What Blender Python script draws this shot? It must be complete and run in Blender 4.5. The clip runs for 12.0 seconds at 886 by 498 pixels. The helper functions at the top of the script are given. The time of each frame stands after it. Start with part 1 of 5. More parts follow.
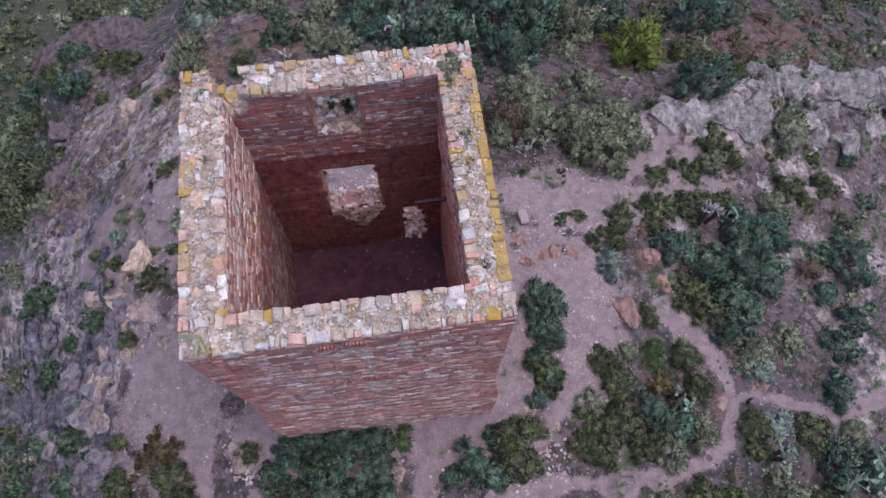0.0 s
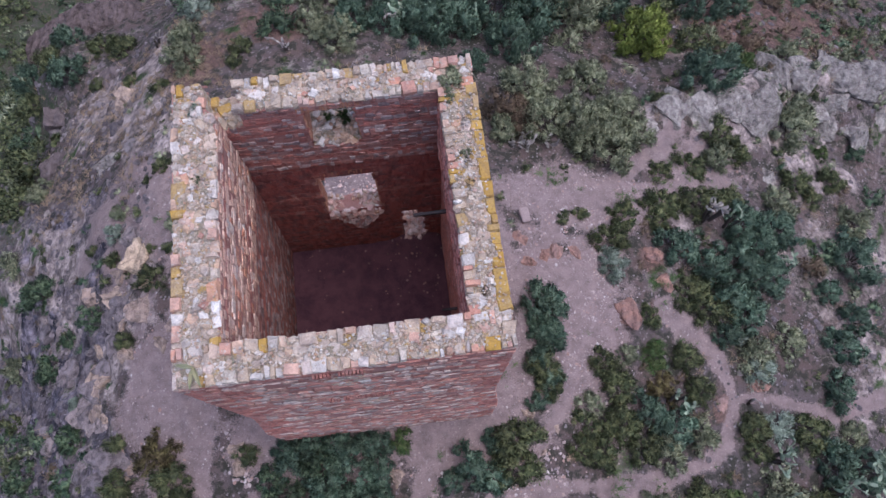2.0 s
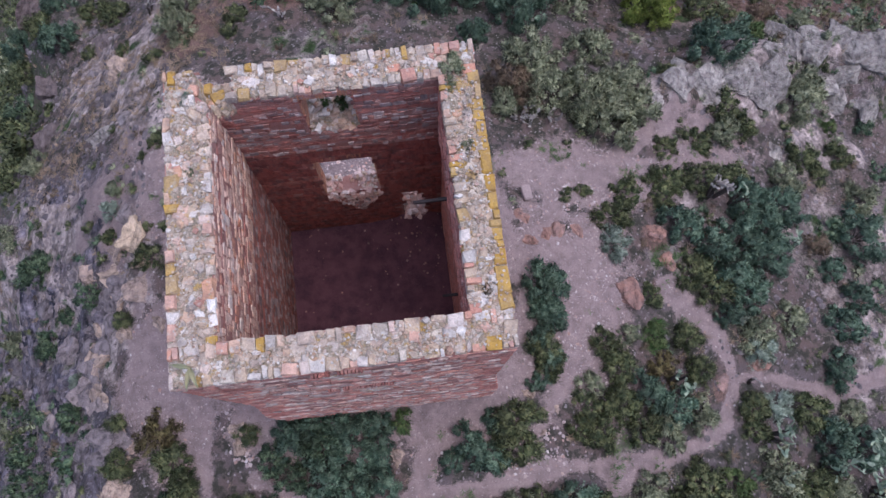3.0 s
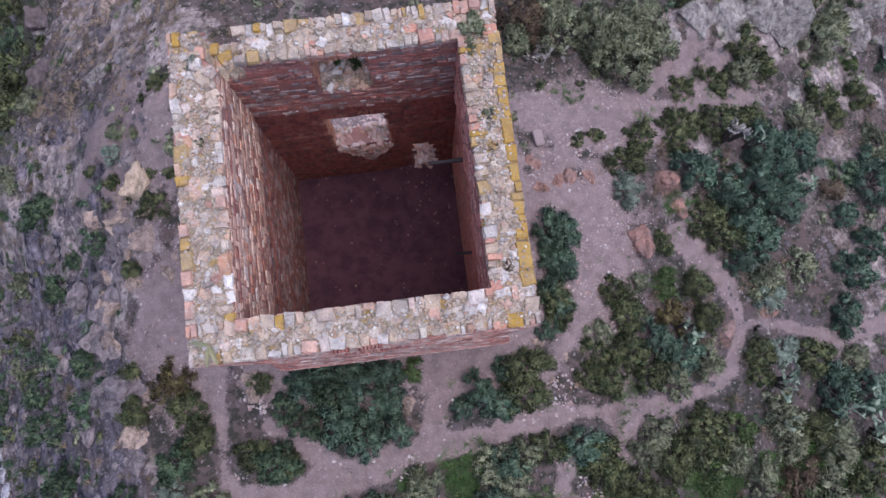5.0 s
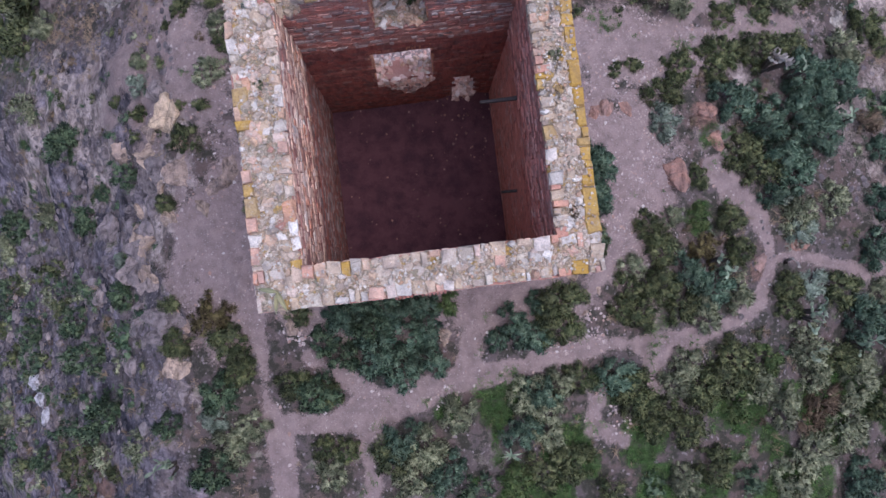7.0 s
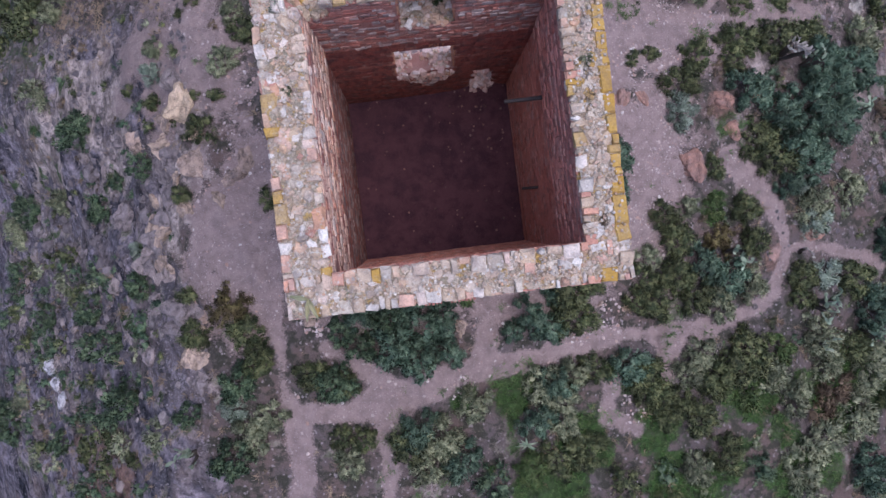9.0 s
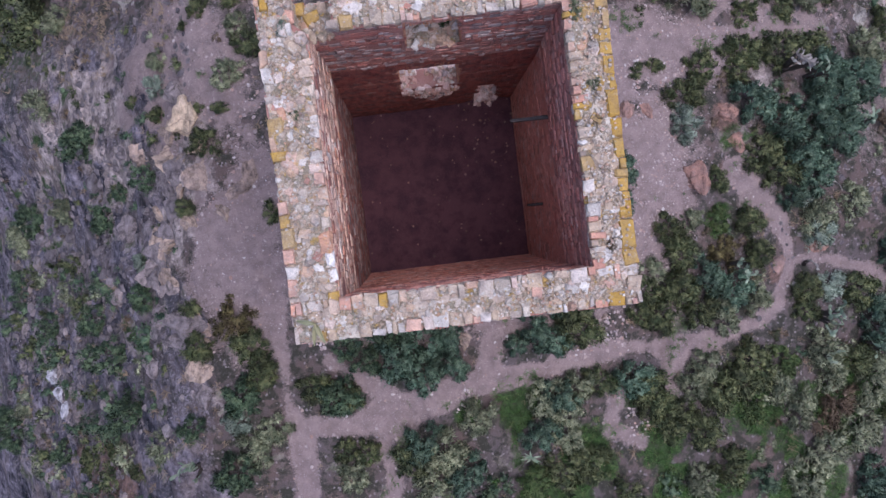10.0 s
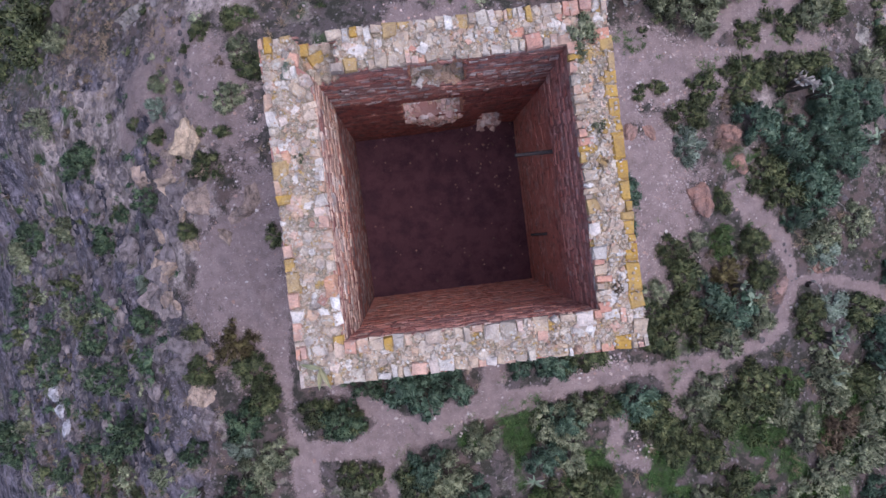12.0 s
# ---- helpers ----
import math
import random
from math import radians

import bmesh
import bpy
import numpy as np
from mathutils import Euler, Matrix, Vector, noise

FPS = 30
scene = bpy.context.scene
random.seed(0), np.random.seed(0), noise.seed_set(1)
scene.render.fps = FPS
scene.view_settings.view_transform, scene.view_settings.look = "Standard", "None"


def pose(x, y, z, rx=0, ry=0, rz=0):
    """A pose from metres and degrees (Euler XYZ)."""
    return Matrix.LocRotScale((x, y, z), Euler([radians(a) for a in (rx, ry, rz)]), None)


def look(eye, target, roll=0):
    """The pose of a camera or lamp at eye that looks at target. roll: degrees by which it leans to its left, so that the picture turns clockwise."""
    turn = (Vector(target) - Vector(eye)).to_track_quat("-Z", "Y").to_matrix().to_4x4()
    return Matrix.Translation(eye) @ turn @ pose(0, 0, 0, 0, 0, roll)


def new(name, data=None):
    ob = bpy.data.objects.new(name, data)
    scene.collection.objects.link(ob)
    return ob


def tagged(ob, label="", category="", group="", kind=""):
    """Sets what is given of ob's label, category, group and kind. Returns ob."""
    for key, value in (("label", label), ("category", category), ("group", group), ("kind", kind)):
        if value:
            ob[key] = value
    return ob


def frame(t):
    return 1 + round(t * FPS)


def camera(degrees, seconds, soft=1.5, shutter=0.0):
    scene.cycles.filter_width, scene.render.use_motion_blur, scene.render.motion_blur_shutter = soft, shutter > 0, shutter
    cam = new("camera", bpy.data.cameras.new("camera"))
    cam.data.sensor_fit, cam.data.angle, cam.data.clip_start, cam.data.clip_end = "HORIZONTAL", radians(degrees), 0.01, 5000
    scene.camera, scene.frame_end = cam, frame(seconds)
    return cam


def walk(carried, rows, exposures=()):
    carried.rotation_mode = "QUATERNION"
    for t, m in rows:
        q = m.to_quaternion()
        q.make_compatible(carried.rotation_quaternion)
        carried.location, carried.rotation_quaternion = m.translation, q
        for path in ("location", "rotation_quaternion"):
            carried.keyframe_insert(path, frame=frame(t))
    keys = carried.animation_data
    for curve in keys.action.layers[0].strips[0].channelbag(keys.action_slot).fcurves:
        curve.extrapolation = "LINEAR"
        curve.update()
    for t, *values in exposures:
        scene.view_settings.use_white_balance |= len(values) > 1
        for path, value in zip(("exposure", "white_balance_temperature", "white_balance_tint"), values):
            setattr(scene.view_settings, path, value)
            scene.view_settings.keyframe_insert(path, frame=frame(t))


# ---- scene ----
cam = camera(65.3, 12.0, soft=1.5)
METRES, EYE, TILT, LEAN, TURN = 7.0, 25.0, -68.5, 0.0, 0.0
ROWS = [
    (0.0, 0.0, 0.0, 0.0, 0.0, 0.0, -0.0),
    (0.5, 0.005, 0.0026, 0.0248, 0.02, -0.01, -0.07),
    (1.0, 0.0064, 0.0116, 0.0656, 0.05, -0.03, -0.13),
    (1.5, 0.0063, 0.0289, 0.113, 0.07, -0.92, -0.21),
    (2.0, 0.0059, 0.0554, 0.1657, 0.1, -2.51, -0.3),
    (2.5, 0.0053, 0.0846, 0.2203, 0.13, -4.22, -0.37),
    (4.5, -0.0195, 0.1679, 0.3967, 0.06, -10.99, -0.5),
    (5.0, -0.0586, 0.1795, 0.4237, 0.02, -12.67, -0.51),
    (5.5, -0.1126, 0.1896, 0.4452, 0.02, -14.37, -0.54),
    (6.0, -0.164, 0.1958, 0.4622, 0.04, -16.06, -0.56),
    (6.5, -0.2061, 0.2011, 0.4761, 0.06, -17.7, -0.57),
    (7.0, -0.24, 0.2056, 0.4913, 0.08, -19.27, -0.57),
    (9.0, -0.3223, 0.2354, 0.5819, 0.14, -21.52, -0.58),
    (9.5, -0.3329, 0.2467, 0.6109, 0.15, -21.52, -0.57),
    (10.0, -0.3421, 0.2621, 0.6439, 0.16, -21.52, -0.56),
    (10.5, -0.3489, 0.2791, 0.6774, 0.16, -21.51, -0.55),
    (11.0, -0.354, 0.2937, 0.71, 0.16, -21.5, -0.54),
    (11.5, -0.3578, 0.3057, 0.74, 0.15, -21.48, -0.52),
    (12.0, -0.3583, 0.3118, 0.7516, 0.14, -21.46, -0.5),
]
EXPO = 0.71
walk(cam, [(t, pose(0, 0, EYE, TILT, LEAN, TURN) @ pose(METRES * x, METRES * y, METRES * z, 90 + pitch, roll, yaw)) for t, x, y, z, yaw, pitch, roll in ROWS],
     [(0.0, EXPO, 5450, 22), (12.0, EXPO, 5450, 22)])

# ---- sky and sun: a soft, overcast late afternoon ----
world = bpy.data.worlds.new("world")
scene.world = world
world.use_nodes = True
wt = world.node_tree
sky = wt.nodes.new("ShaderNodeTexSky")
sky.sky_type = "NISHITA"
sky.sun_disc = False
sky.sun_elevation = radians(70)
sky.sun_rotation = radians(84)
sky.dust_density = 4.0
sky.air_density = 1.0
wt.links.new(sky.outputs[0], wt.nodes["Background"].inputs["Color"])
wt.nodes["Background"].inputs["Strength"].default_value = 0.115
sun_data = bpy.data.lights.new("sun", "SUN")
sun_data.energy = 1.12
sun_data.angle = radians(55)
sun_data.color = (1.0, 0.93, 0.86)
sun = new("sun", sun_data)
sun.matrix_world = look((8.0, -5.0, 46.0), (0.0, 0.0, 0.0))

# ---- node helpers ----
def material(name, rough=0.9, spec=0.2):
    m = bpy.data.materials.new(name)
    m.use_nodes = True
    t = m.node_tree
    b = t.nodes["Principled BSDF"]
    b.inputs["Roughness"].default_value = rough
    b.inputs["Specular IOR Level"].default_value = spec
    return m, t, b


def put(t, socket, value):
    if isinstance(value, bpy.types.NodeSocket):
        t.links.new(value, socket)
    elif isinstance(value, tuple) and len(value) == 3:
        socket.default_value = (*value, 1.0)
    else:
        socket.default_value = value


def place(t, world_space=False):
    if world_space:
        return t.nodes.new("ShaderNodeNewGeometry").outputs["Position"]
    return t.nodes.new("ShaderNodeTexCoord").outputs["Object"]


def noise_tex(t, vec, scale, detail=4.0, rough=0.55, stretch=None):
    n = t.nodes.new("ShaderNodeTexNoise")
    n.inputs["Scale"].default_value = scale
    n.inputs["Detail"].default_value = detail
    n.inputs["Roughness"].default_value = rough
    if stretch:
        s = t.nodes.new("ShaderNodeMapping")
        s.inputs["Scale"].default_value = stretch
        t.links.new(vec, s.inputs["Vector"])
        vec = s.outputs[0]
    t.links.new(vec, n.inputs["Vector"])
    return n.outputs["Fac"]


def cells(t, vec, scale, feature="F1"):
    n = t.nodes.new("ShaderNodeTexVoronoi")
    n.feature = feature
    n.inputs["Scale"].default_value = scale
    t.links.new(vec, n.inputs["Vector"])
    return n


def calc(t, op, a, b=0.0, clamp=False):
    n = t.nodes.new("ShaderNodeMath")
    n.operation = op
    n.use_clamp = clamp
    put(t, n.inputs[0], a)
    put(t, n.inputs[1], b)
    return n.outputs[0]


def ramp(t, fac, stops, interp="LINEAR"):
    n = t.nodes.new("ShaderNodeValToRGB")
    n.color_ramp.interpolation = interp
    e = n.color_ramp.elements
    while len(e) < len(stops):
        e.new(0.5)
    for i, (p, c) in enumerate(stops):
        e[i].position = p
        e[i].color = (*c, 1.0) if isinstance(c, tuple) else (c, c, c, 1.0)
    t.links.new(fac, n.inputs["Fac"])
    return n.outputs["Color"]


def blend(t, fac, a, b, mode="MIX"):
    n = t.nodes.new("ShaderNodeMix")
    n.data_type = "RGBA"
    n.blend_type = mode
    put(t, n.inputs[0], fac)
    put(t, n.inputs[6], a)
    put(t, n.inputs[7], b)
    return n.outputs[2]


def bump(t, b, height, strength=0.5, distance=0.02):
    n = t.nodes.new("ShaderNodeBump")
    n.inputs["Strength"].default_value = strength
    n.inputs["Distance"].default_value = distance
    t.links.new(height, n.inputs["Height"])
    t.links.new(n.outputs[0], b.inputs["Normal"])


def chance(t):
    """One random number a piece, whether it is an object or an island of a joined mesh."""
    o = t.nodes.new("ShaderNodeObjectInfo").outputs["Random"]
    i = t.nodes.new("ShaderNodeNewGeometry").outputs["Random Per Island"]
    return calc(t, "FRACT", calc(t, "ADD", calc(t, "MULTIPLY", o, 7.31), i))


def attr(t, name):
    n = t.nodes.new("ShaderNodeAttribute")
    n.attribute_name = name
    return n.outputs["Fac"]


# ---- materials ----
def stone_material(name, colours, grime=0.35, lichen=0.0, rough=0.92, render=None, share=0.5, cracked=0.0):
    m, t, b = material(name, rough, 0.15)
    p = place(t, True)
    base = ramp(t, chance(t), colours)
    fine = noise_tex(t, p, 26, 6, 0.65)
    patch = noise_tex(t, p, 3.2, 5, 0.6)
    c = blend(t, 0.8, base, ramp(t, fine, [(0.25, 0.45), (0.5, 0.95), (0.75, 1.25)]), "MULTIPLY")
    dirt = ramp(t, patch, [(0.42, 0.0), (0.66, 1.0)])
    c = blend(t, calc(t, "MULTIPLY", dirt, grime), c, (0.13, 0.105, 0.1))
    if render:
        coat = noise_tex(t, p, 1.7, 7, 0.72, (1.3, 1.3, 0.55))
        blotch = noise_tex(t, p, 4.5, 5, 0.7, (1.3, 1.3, 0.5))
        c = blend(t, 0.75, c, ramp(t, blotch, [(0.3, (0.42, 0.42, 0.44)), (0.5, (1.0, 0.96, 0.94)), (0.68, (1.5, 1.42, 1.32))]), "MULTIPLY")
        c = blend(t, ramp(t, coat, [(share, 0.0), (share + 0.05, 0.85)]), c, blend(t, 0.8, render, ramp(t, fine, [(0.25, 0.55), (0.5, 0.95), (0.75, 1.25)]), "MULTIPLY"))
    if lichen:
        spot = ramp(t, noise_tex(t, p, 9.0, 6, 0.7), [(0.56, 0.0), (0.63, 1.0)])
        c = blend(t, calc(t, "MULTIPLY", spot, lichen), c, (0.44, 0.42, 0.36))
        gold = ramp(t, noise_tex(t, p, 5.3, 6, 0.75), [(0.6, 0.0), (0.66, 1.0)])
        c = blend(t, calc(t, "MULTIPLY", gold, lichen * 0.8), c, (0.42, 0.26, 0.05))
    relief = fine
    if cracked:
        warp = t.nodes.new("ShaderNodeTexNoise")
        warp.inputs["Scale"].default_value = 1.6
        warp.inputs["Detail"].default_value = 5
        t.links.new(p, warp.inputs["Vector"])
        shift = t.nodes.new("ShaderNodeVectorMath")
        shift.operation = "MULTIPLY_ADD"
        t.links.new(warp.outputs["Color"], shift.inputs[0])
        shift.inputs[1].default_value = (0.9, 0.9, 0.9)
        t.links.new(p, shift.inputs[2])
        split = cells(t, shift.outputs[0], cracked, "DISTANCE_TO_EDGE").outputs["Distance"]
        c = blend(t, ramp(t, split, [(0.0, 0.7), (0.016, 0.0)]), c, (0.09, 0.072, 0.062))
        chunk = noise_tex(t, p, 3.4, 8, 0.72, (1.0, 0.45, 2.2))
        c = blend(t, 0.9, c, ramp(t, chunk, [(0.35, 0.3), (0.48, 0.95), (0.65, 1.45)]), "MULTIPLY")
        relief = calc(t, "ADD", calc(t, "MULTIPLY", chunk, 2.0), calc(t, "ADD", calc(t, "MULTIPLY", fine, 0.5), ramp(t, split, [(0.0, 0.0), (0.06, 0.6)])))
    put(t, b.inputs["Base Color"], c)
    bump(t, b, relief, 0.8, 0.07 if cracked else 0.025)
    return m


WALLSTONE = stone_material("grey_pink_rubble_stone", [(0.0, (0.44, 0.25, 0.19)), (0.16, (0.62, 0.50, 0.41)), (0.3, (0.43, 0.175, 0.125)), (0.45, (0.58, 0.49, 0.42)), (0.6, (0.40, 0.33, 0.29)), (0.72, (0.50, 0.22, 0.16)), (0.86, (0.46, 0.28, 0.22)), (1.0, (0.72, 0.63, 0.54))], 0.35, render=(0.52, 0.25, 0.19), share=0.535)
WALLBRICK = stone_material("thin_red_brick", [(0.0, (0.37, 0.15, 0.115)), (0.35, (0.42, 0.19, 0.15)), (0.7, (0.33, 0.14, 0.115)), (1.0, (0.44, 0.24, 0.19))], 0.3, render=(0.41, 0.225, 0.18), share=0.53)
# sooty stone; on the lower left wall its dark tone stands for shade
INSTONE = stone_material("sooty_shaded_rubble_stone", [(0.0, (0.46, 0.25, 0.20)), (0.2, (0.40, 0.165, 0.125)), (0.38, (0.27, 0.12, 0.10)), (0.55, (0.52, 0.43, 0.39)), (0.7, (0.26, 0.20, 0.19)), (0.85, (0.44, 0.20, 0.15)), (1.0, (0.62, 0.54, 0.49))], 0.55, render=(0.31, 0.135, 0.11), share=0.57)
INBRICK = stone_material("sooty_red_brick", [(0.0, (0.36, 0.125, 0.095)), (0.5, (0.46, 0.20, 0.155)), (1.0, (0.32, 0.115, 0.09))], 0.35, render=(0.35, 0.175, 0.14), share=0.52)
# brightness of the lit upper left wall is mixed into this orange
ORANGESTONE = stone_material("lit_orange_rubble_stone", [(0.0, (0.60, 0.31, 0.19)), (0.25, (0.68, 0.52, 0.41)), (0.45, (0.50, 0.21, 0.13)), (0.65, (0.74, 0.63, 0.53)), (0.85, (0.58, 0.36, 0.25)), (1.0, (0.76, 0.68, 0.60))], 0.25, render=(0.66, 0.45, 0.34), share=0.5)
TOPSTONE = stone_material("weathered_coping_stone", [(0.0, (0.47, 0.34, 0.23)), (0.16, (0.55, 0.49, 0.39)), (0.3, (0.50, 0.31, 0.20)), (0.45, (0.66, 0.62, 0.55)), (0.6, (0.34, 0.29, 0.23)), (0.75, (0.52, 0.40, 0.27)), (0.88, (0.44, 0.36, 0.28)), (1.0, (0.72, 0.68, 0.60))], 0.55, 0.85)
GOLDEN = stone_material("golden_lichen_brick", [(0.0, (0.41, 0.25, 0.05)), (0.5, (0.45, 0.29, 0.075)), (1.0, (0.41, 0.30, 0.16))], 0.45, 0.3)
REDBRICK = stone_material("salmon_brick", [(0.0, (0.52, 0.25, 0.16)), (0.35, (0.62, 0.40, 0.29)), (0.65, (0.46, 0.22, 0.15)), (1.0, (0.66, 0.50, 0.40))], 0.45, 0.45)
TANSTONE = stone_material("tan_coping_stone", [(0.0, (0.56, 0.36, 0.23)), (0.2, (0.62, 0.52, 0.40)), (0.38, (0.50, 0.27, 0.16)), (0.55, (0.70, 0.65, 0.57)), (0.72, (0.40, 0.33, 0.26)), (0.86, (0.58, 0.40, 0.26)), (1.0, (0.76, 0.72, 0.65))], 0.5, 0.6)
BOULDER = stone_material("ochre_rock", [(0.0, (0.33, 0.245, 0.185)), (0.5, (0.45, 0.34, 0.25)), (1.0, (0.30, 0.22, 0.175))], 0.65, 0.15, cracked=0.9)
CREAM = stone_material("cream_rock", [(0.0, (0.50, 0.37, 0.24)), (1.0, (0.56, 0.43, 0.29))], 0.35, 0.1, cracked=0.8)
GREYROCK = stone_material("grey_rock", [(0.0, (0.27, 0.247, 0.212)), (0.5, (0.40, 0.365, 0.31)), (1.0, (0.22, 0.20, 0.172))], 0.8, 0.3, cracked=1.6)
UMBER = stone_material("dark_brown_rock", [(0.0, (0.13, 0.10, 0.09)), (0.5, (0.17, 0.13, 0.115)), (1.0, (0.12, 0.10, 0.095))], 0.5, cracked=0.8)
PINKRUBBLE = stone_material("pink_rubble", [(0.0, (0.66, 0.42, 0.34)), (0.3, (0.72, 0.58, 0.50)), (0.55, (0.46, 0.38, 0.35)), (0.8, (0.60, 0.34, 0.26)), (1.0, (0.74, 0.62, 0.55))], 0.3)
PALEROCK = stone_material("pale_grey_rock", [(0.0, (0.42, 0.41, 0.42)), (1.0, (0.5, 0.49, 0.5))], 0.4, cracked=1.2)
SLOPEROCK = stone_material("lilac_grey_rock", [(0.0, (0.16, 0.137, 0.135)), (0.5, (0.23, 0.195, 0.188)), (1.0, (0.30, 0.245, 0.218))], 0.5, cracked=1.4)
SCREE = stone_material("dark_slope_stone", [(0.0, (0.10, 0.088, 0.09)), (0.6, (0.17, 0.148, 0.148)), (1.0, (0.25, 0.218, 0.205))], 0.5, cracked=2.2)
REDROCK = stone_material("red_earth_rock", [(0.0, (0.27, 0.155, 0.118)), (0.5, (0.36, 0.205, 0.15)), (1.0, (0.29, 0.19, 0.155))], 0.6, cracked=0.8)
PEBBLE = stone_material("loose_pebble", [(0.0, (0.30, 0.23, 0.21)), (0.45, (0.44, 0.37, 0.34)), (0.7, (0.36, 0.23, 0.18)), (1.0, (0.56, 0.51, 0.47))], 0.2)


def mortar_material(name, a, b2, c2):
    m, t, b = material(name, 0.95, 0.1)
    p = place(t, True)
    big = noise_tex(t, p, 2.1, 5, 0.6)
    fine = noise_tex(t, p, 38, 6, 0.7)
    c = blend(t, ramp(t, big, [(0.4, 0.0), (0.62, 1.0)]), a, b2)
    c = blend(t, ramp(t, fine, [(0.52, 0.0), (0.68, 1.0)]), c, c2)
    put(t, b.inputs["Base Color"], c)
    bump(t, b, fine, 0.9, 0.04)
    return m


MORTAR = mortar_material("old_lime_mortar", (0.36, 0.185, 0.15), (0.40, 0.24, 0.20), (0.26, 0.125, 0.10))
TOPMORTAR, t, b = material("gravelly_wall_core", 0.95, 0.1)
p = place(t, True)
shard = cells(t, p, 15.0)
joint = cells(t, p, 15.0, "DISTANCE_TO_EDGE").outputs["Distance"]
fine = noise_tex(t, p, 38, 6, 0.7)
c = ramp(t, shard.outputs["Color"], [(0.2, (0.34, 0.26, 0.18)), (0.4, (0.50, 0.43, 0.34)), (0.55, (0.42, 0.27, 0.17)), (0.7, (0.57, 0.50, 0.41)), (0.85, (0.30, 0.26, 0.19))])
c = blend(t, ramp(t, noise_tex(t, p, 2.4, 6, 0.7), [(0.48, 0.0), (0.6, 0.7)]), c, (0.27, 0.24, 0.165))
c = blend(t, ramp(t, noise_tex(t, p, 3.9, 5, 0.7), [(0.57, 0.0), (0.63, 0.8)]), c, (0.43, 0.28, 0.07))
c = blend(t, ramp(t, joint, [(0.0, 0.5), (0.06, 0.0)]), c, (0.2, 0.16, 0.12))
c = blend(t, 0.8, c, ramp(t, fine, [(0.28, 0.5), (0.5, 1.0), (0.72, 1.3)]), "MULTIPLY")
put(t, b.inputs["Base Color"], c)
bump(t, b, calc(t, "ADD", fine, ramp(t, joint, [(0.0, 0.0), (0.15, 0.9)])), 0.8, 0.03)
SALMON = stone_material("salmon_rubble_stone", [(0.0, (0.66, 0.27, 0.18)), (0.35, (0.70, 0.40, 0.30)), (0.65, (0.56, 0.19, 0.13)), (1.0, (0.72, 0.50, 0.40))], 0.2, render=(0.68, 0.32, 0.23), share=0.5)
ROSEPLASTER = stone_material("rosy_stained_masonry", [(0.0, (0.60, 0.27, 0.21)), (0.4, (0.64, 0.38, 0.31)), (0.7, (0.50, 0.19, 0.145)), (1.0, (0.66, 0.46, 0.39))], 0.25, render=(0.60, 0.27, 0.21), share=0.48)
# window jambs: warm light on the reveals is put into the brick colour
JAMBBRICK = stone_material("lit_orange_brick", [(0.0, (0.50, 0.235, 0.13)), (0.5, (0.56, 0.30, 0.19)), (1.0, (0.44, 0.19, 0.12))], 0.2)
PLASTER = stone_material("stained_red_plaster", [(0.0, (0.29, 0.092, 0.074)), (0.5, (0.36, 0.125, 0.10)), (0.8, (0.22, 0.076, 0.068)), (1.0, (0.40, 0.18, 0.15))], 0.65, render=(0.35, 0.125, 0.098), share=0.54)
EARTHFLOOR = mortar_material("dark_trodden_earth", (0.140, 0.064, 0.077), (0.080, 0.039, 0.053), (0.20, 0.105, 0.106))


def leaf_material(name, dark, light, tip, rough=0.6):
    m, t, b = material(name, rough, 0.25)
    p = place(t, True)
    c = blend(t, calc(t, "ADD", calc(t, "MULTIPLY", chance(t), 0.35), 0.38), dark, light)
    c = blend(t, ramp(t, noise_tex(t, p, 4.2, 2, 0.5), [(0.44, 0.0), (0.62, 0.85)]), c, tip)
    c = blend(t, 0.8, c, ramp(t, noise_tex(t, p, 1.1, 2, 0.5), [(0.34, 0.5), (0.66, 1.3)]), "MULTIPLY")
    put(t, b.inputs["Base Color"], c)
    b.inputs["Subsurface Weight"].default_value = 0.0
    return m


LEAVES = {
    "teal": leaf_material("blue_green_leaf", (0.020, 0.042, 0.026), (0.088, 0.152, 0.096), (0.200, 0.275, 0.178)),
    "rusty": leaf_material("rust_edged_leaf", (0.034, 0.028, 0.012), (0.115, 0.085, 0.034), (0.190, 0.165, 0.065)),
    "mastic": leaf_material("mastic_leaf", (0.011, 0.026, 0.014), (0.062, 0.108, 0.058), (0.170, 0.228, 0.122)),
    "grey": leaf_material("grey_green_leaf", (0.046, 0.058, 0.032), (0.200, 0.230, 0.128), (0.380, 0.395, 0.240)),
    "olive": leaf_material("olive_brown_leaf", (0.013, 0.021, 0.008), (0.074, 0.098, 0.038), (0.195, 0.208, 0.090)),
    "silver": leaf_material("silver_leaf", (0.08, 0.11, 0.08), (0.24, 0.30, 0.22), (0.38, 0.44, 0.34)),
    "bright": leaf_material("fresh_green_leaf", (0.030, 0.056, 0.017), (0.100, 0.160, 0.048), (0.150, 0.185, 0.065)),
    "dry": leaf_material("dry_brown_leaf", (0.060, 0.042, 0.026), (0.150, 0.108, 0.068), (0.200, 0.150, 0.095)),
    "lime": leaf_material("yellow_green_leaf", (0.065, 0.100, 0.014), (0.185, 0.240, 0.040), (0.270, 0.310, 0.070)),
}
GRASS = leaf_material("green_grass", (0.045, 0.105, 0.022), (0.10, 0.20, 0.05), (0.15, 0.19, 0.07))
STRAW = leaf_material("dry_straw", (0.20, 0.15, 0.095), (0.36, 0.27, 0.17), (0.28, 0.20, 0.13))
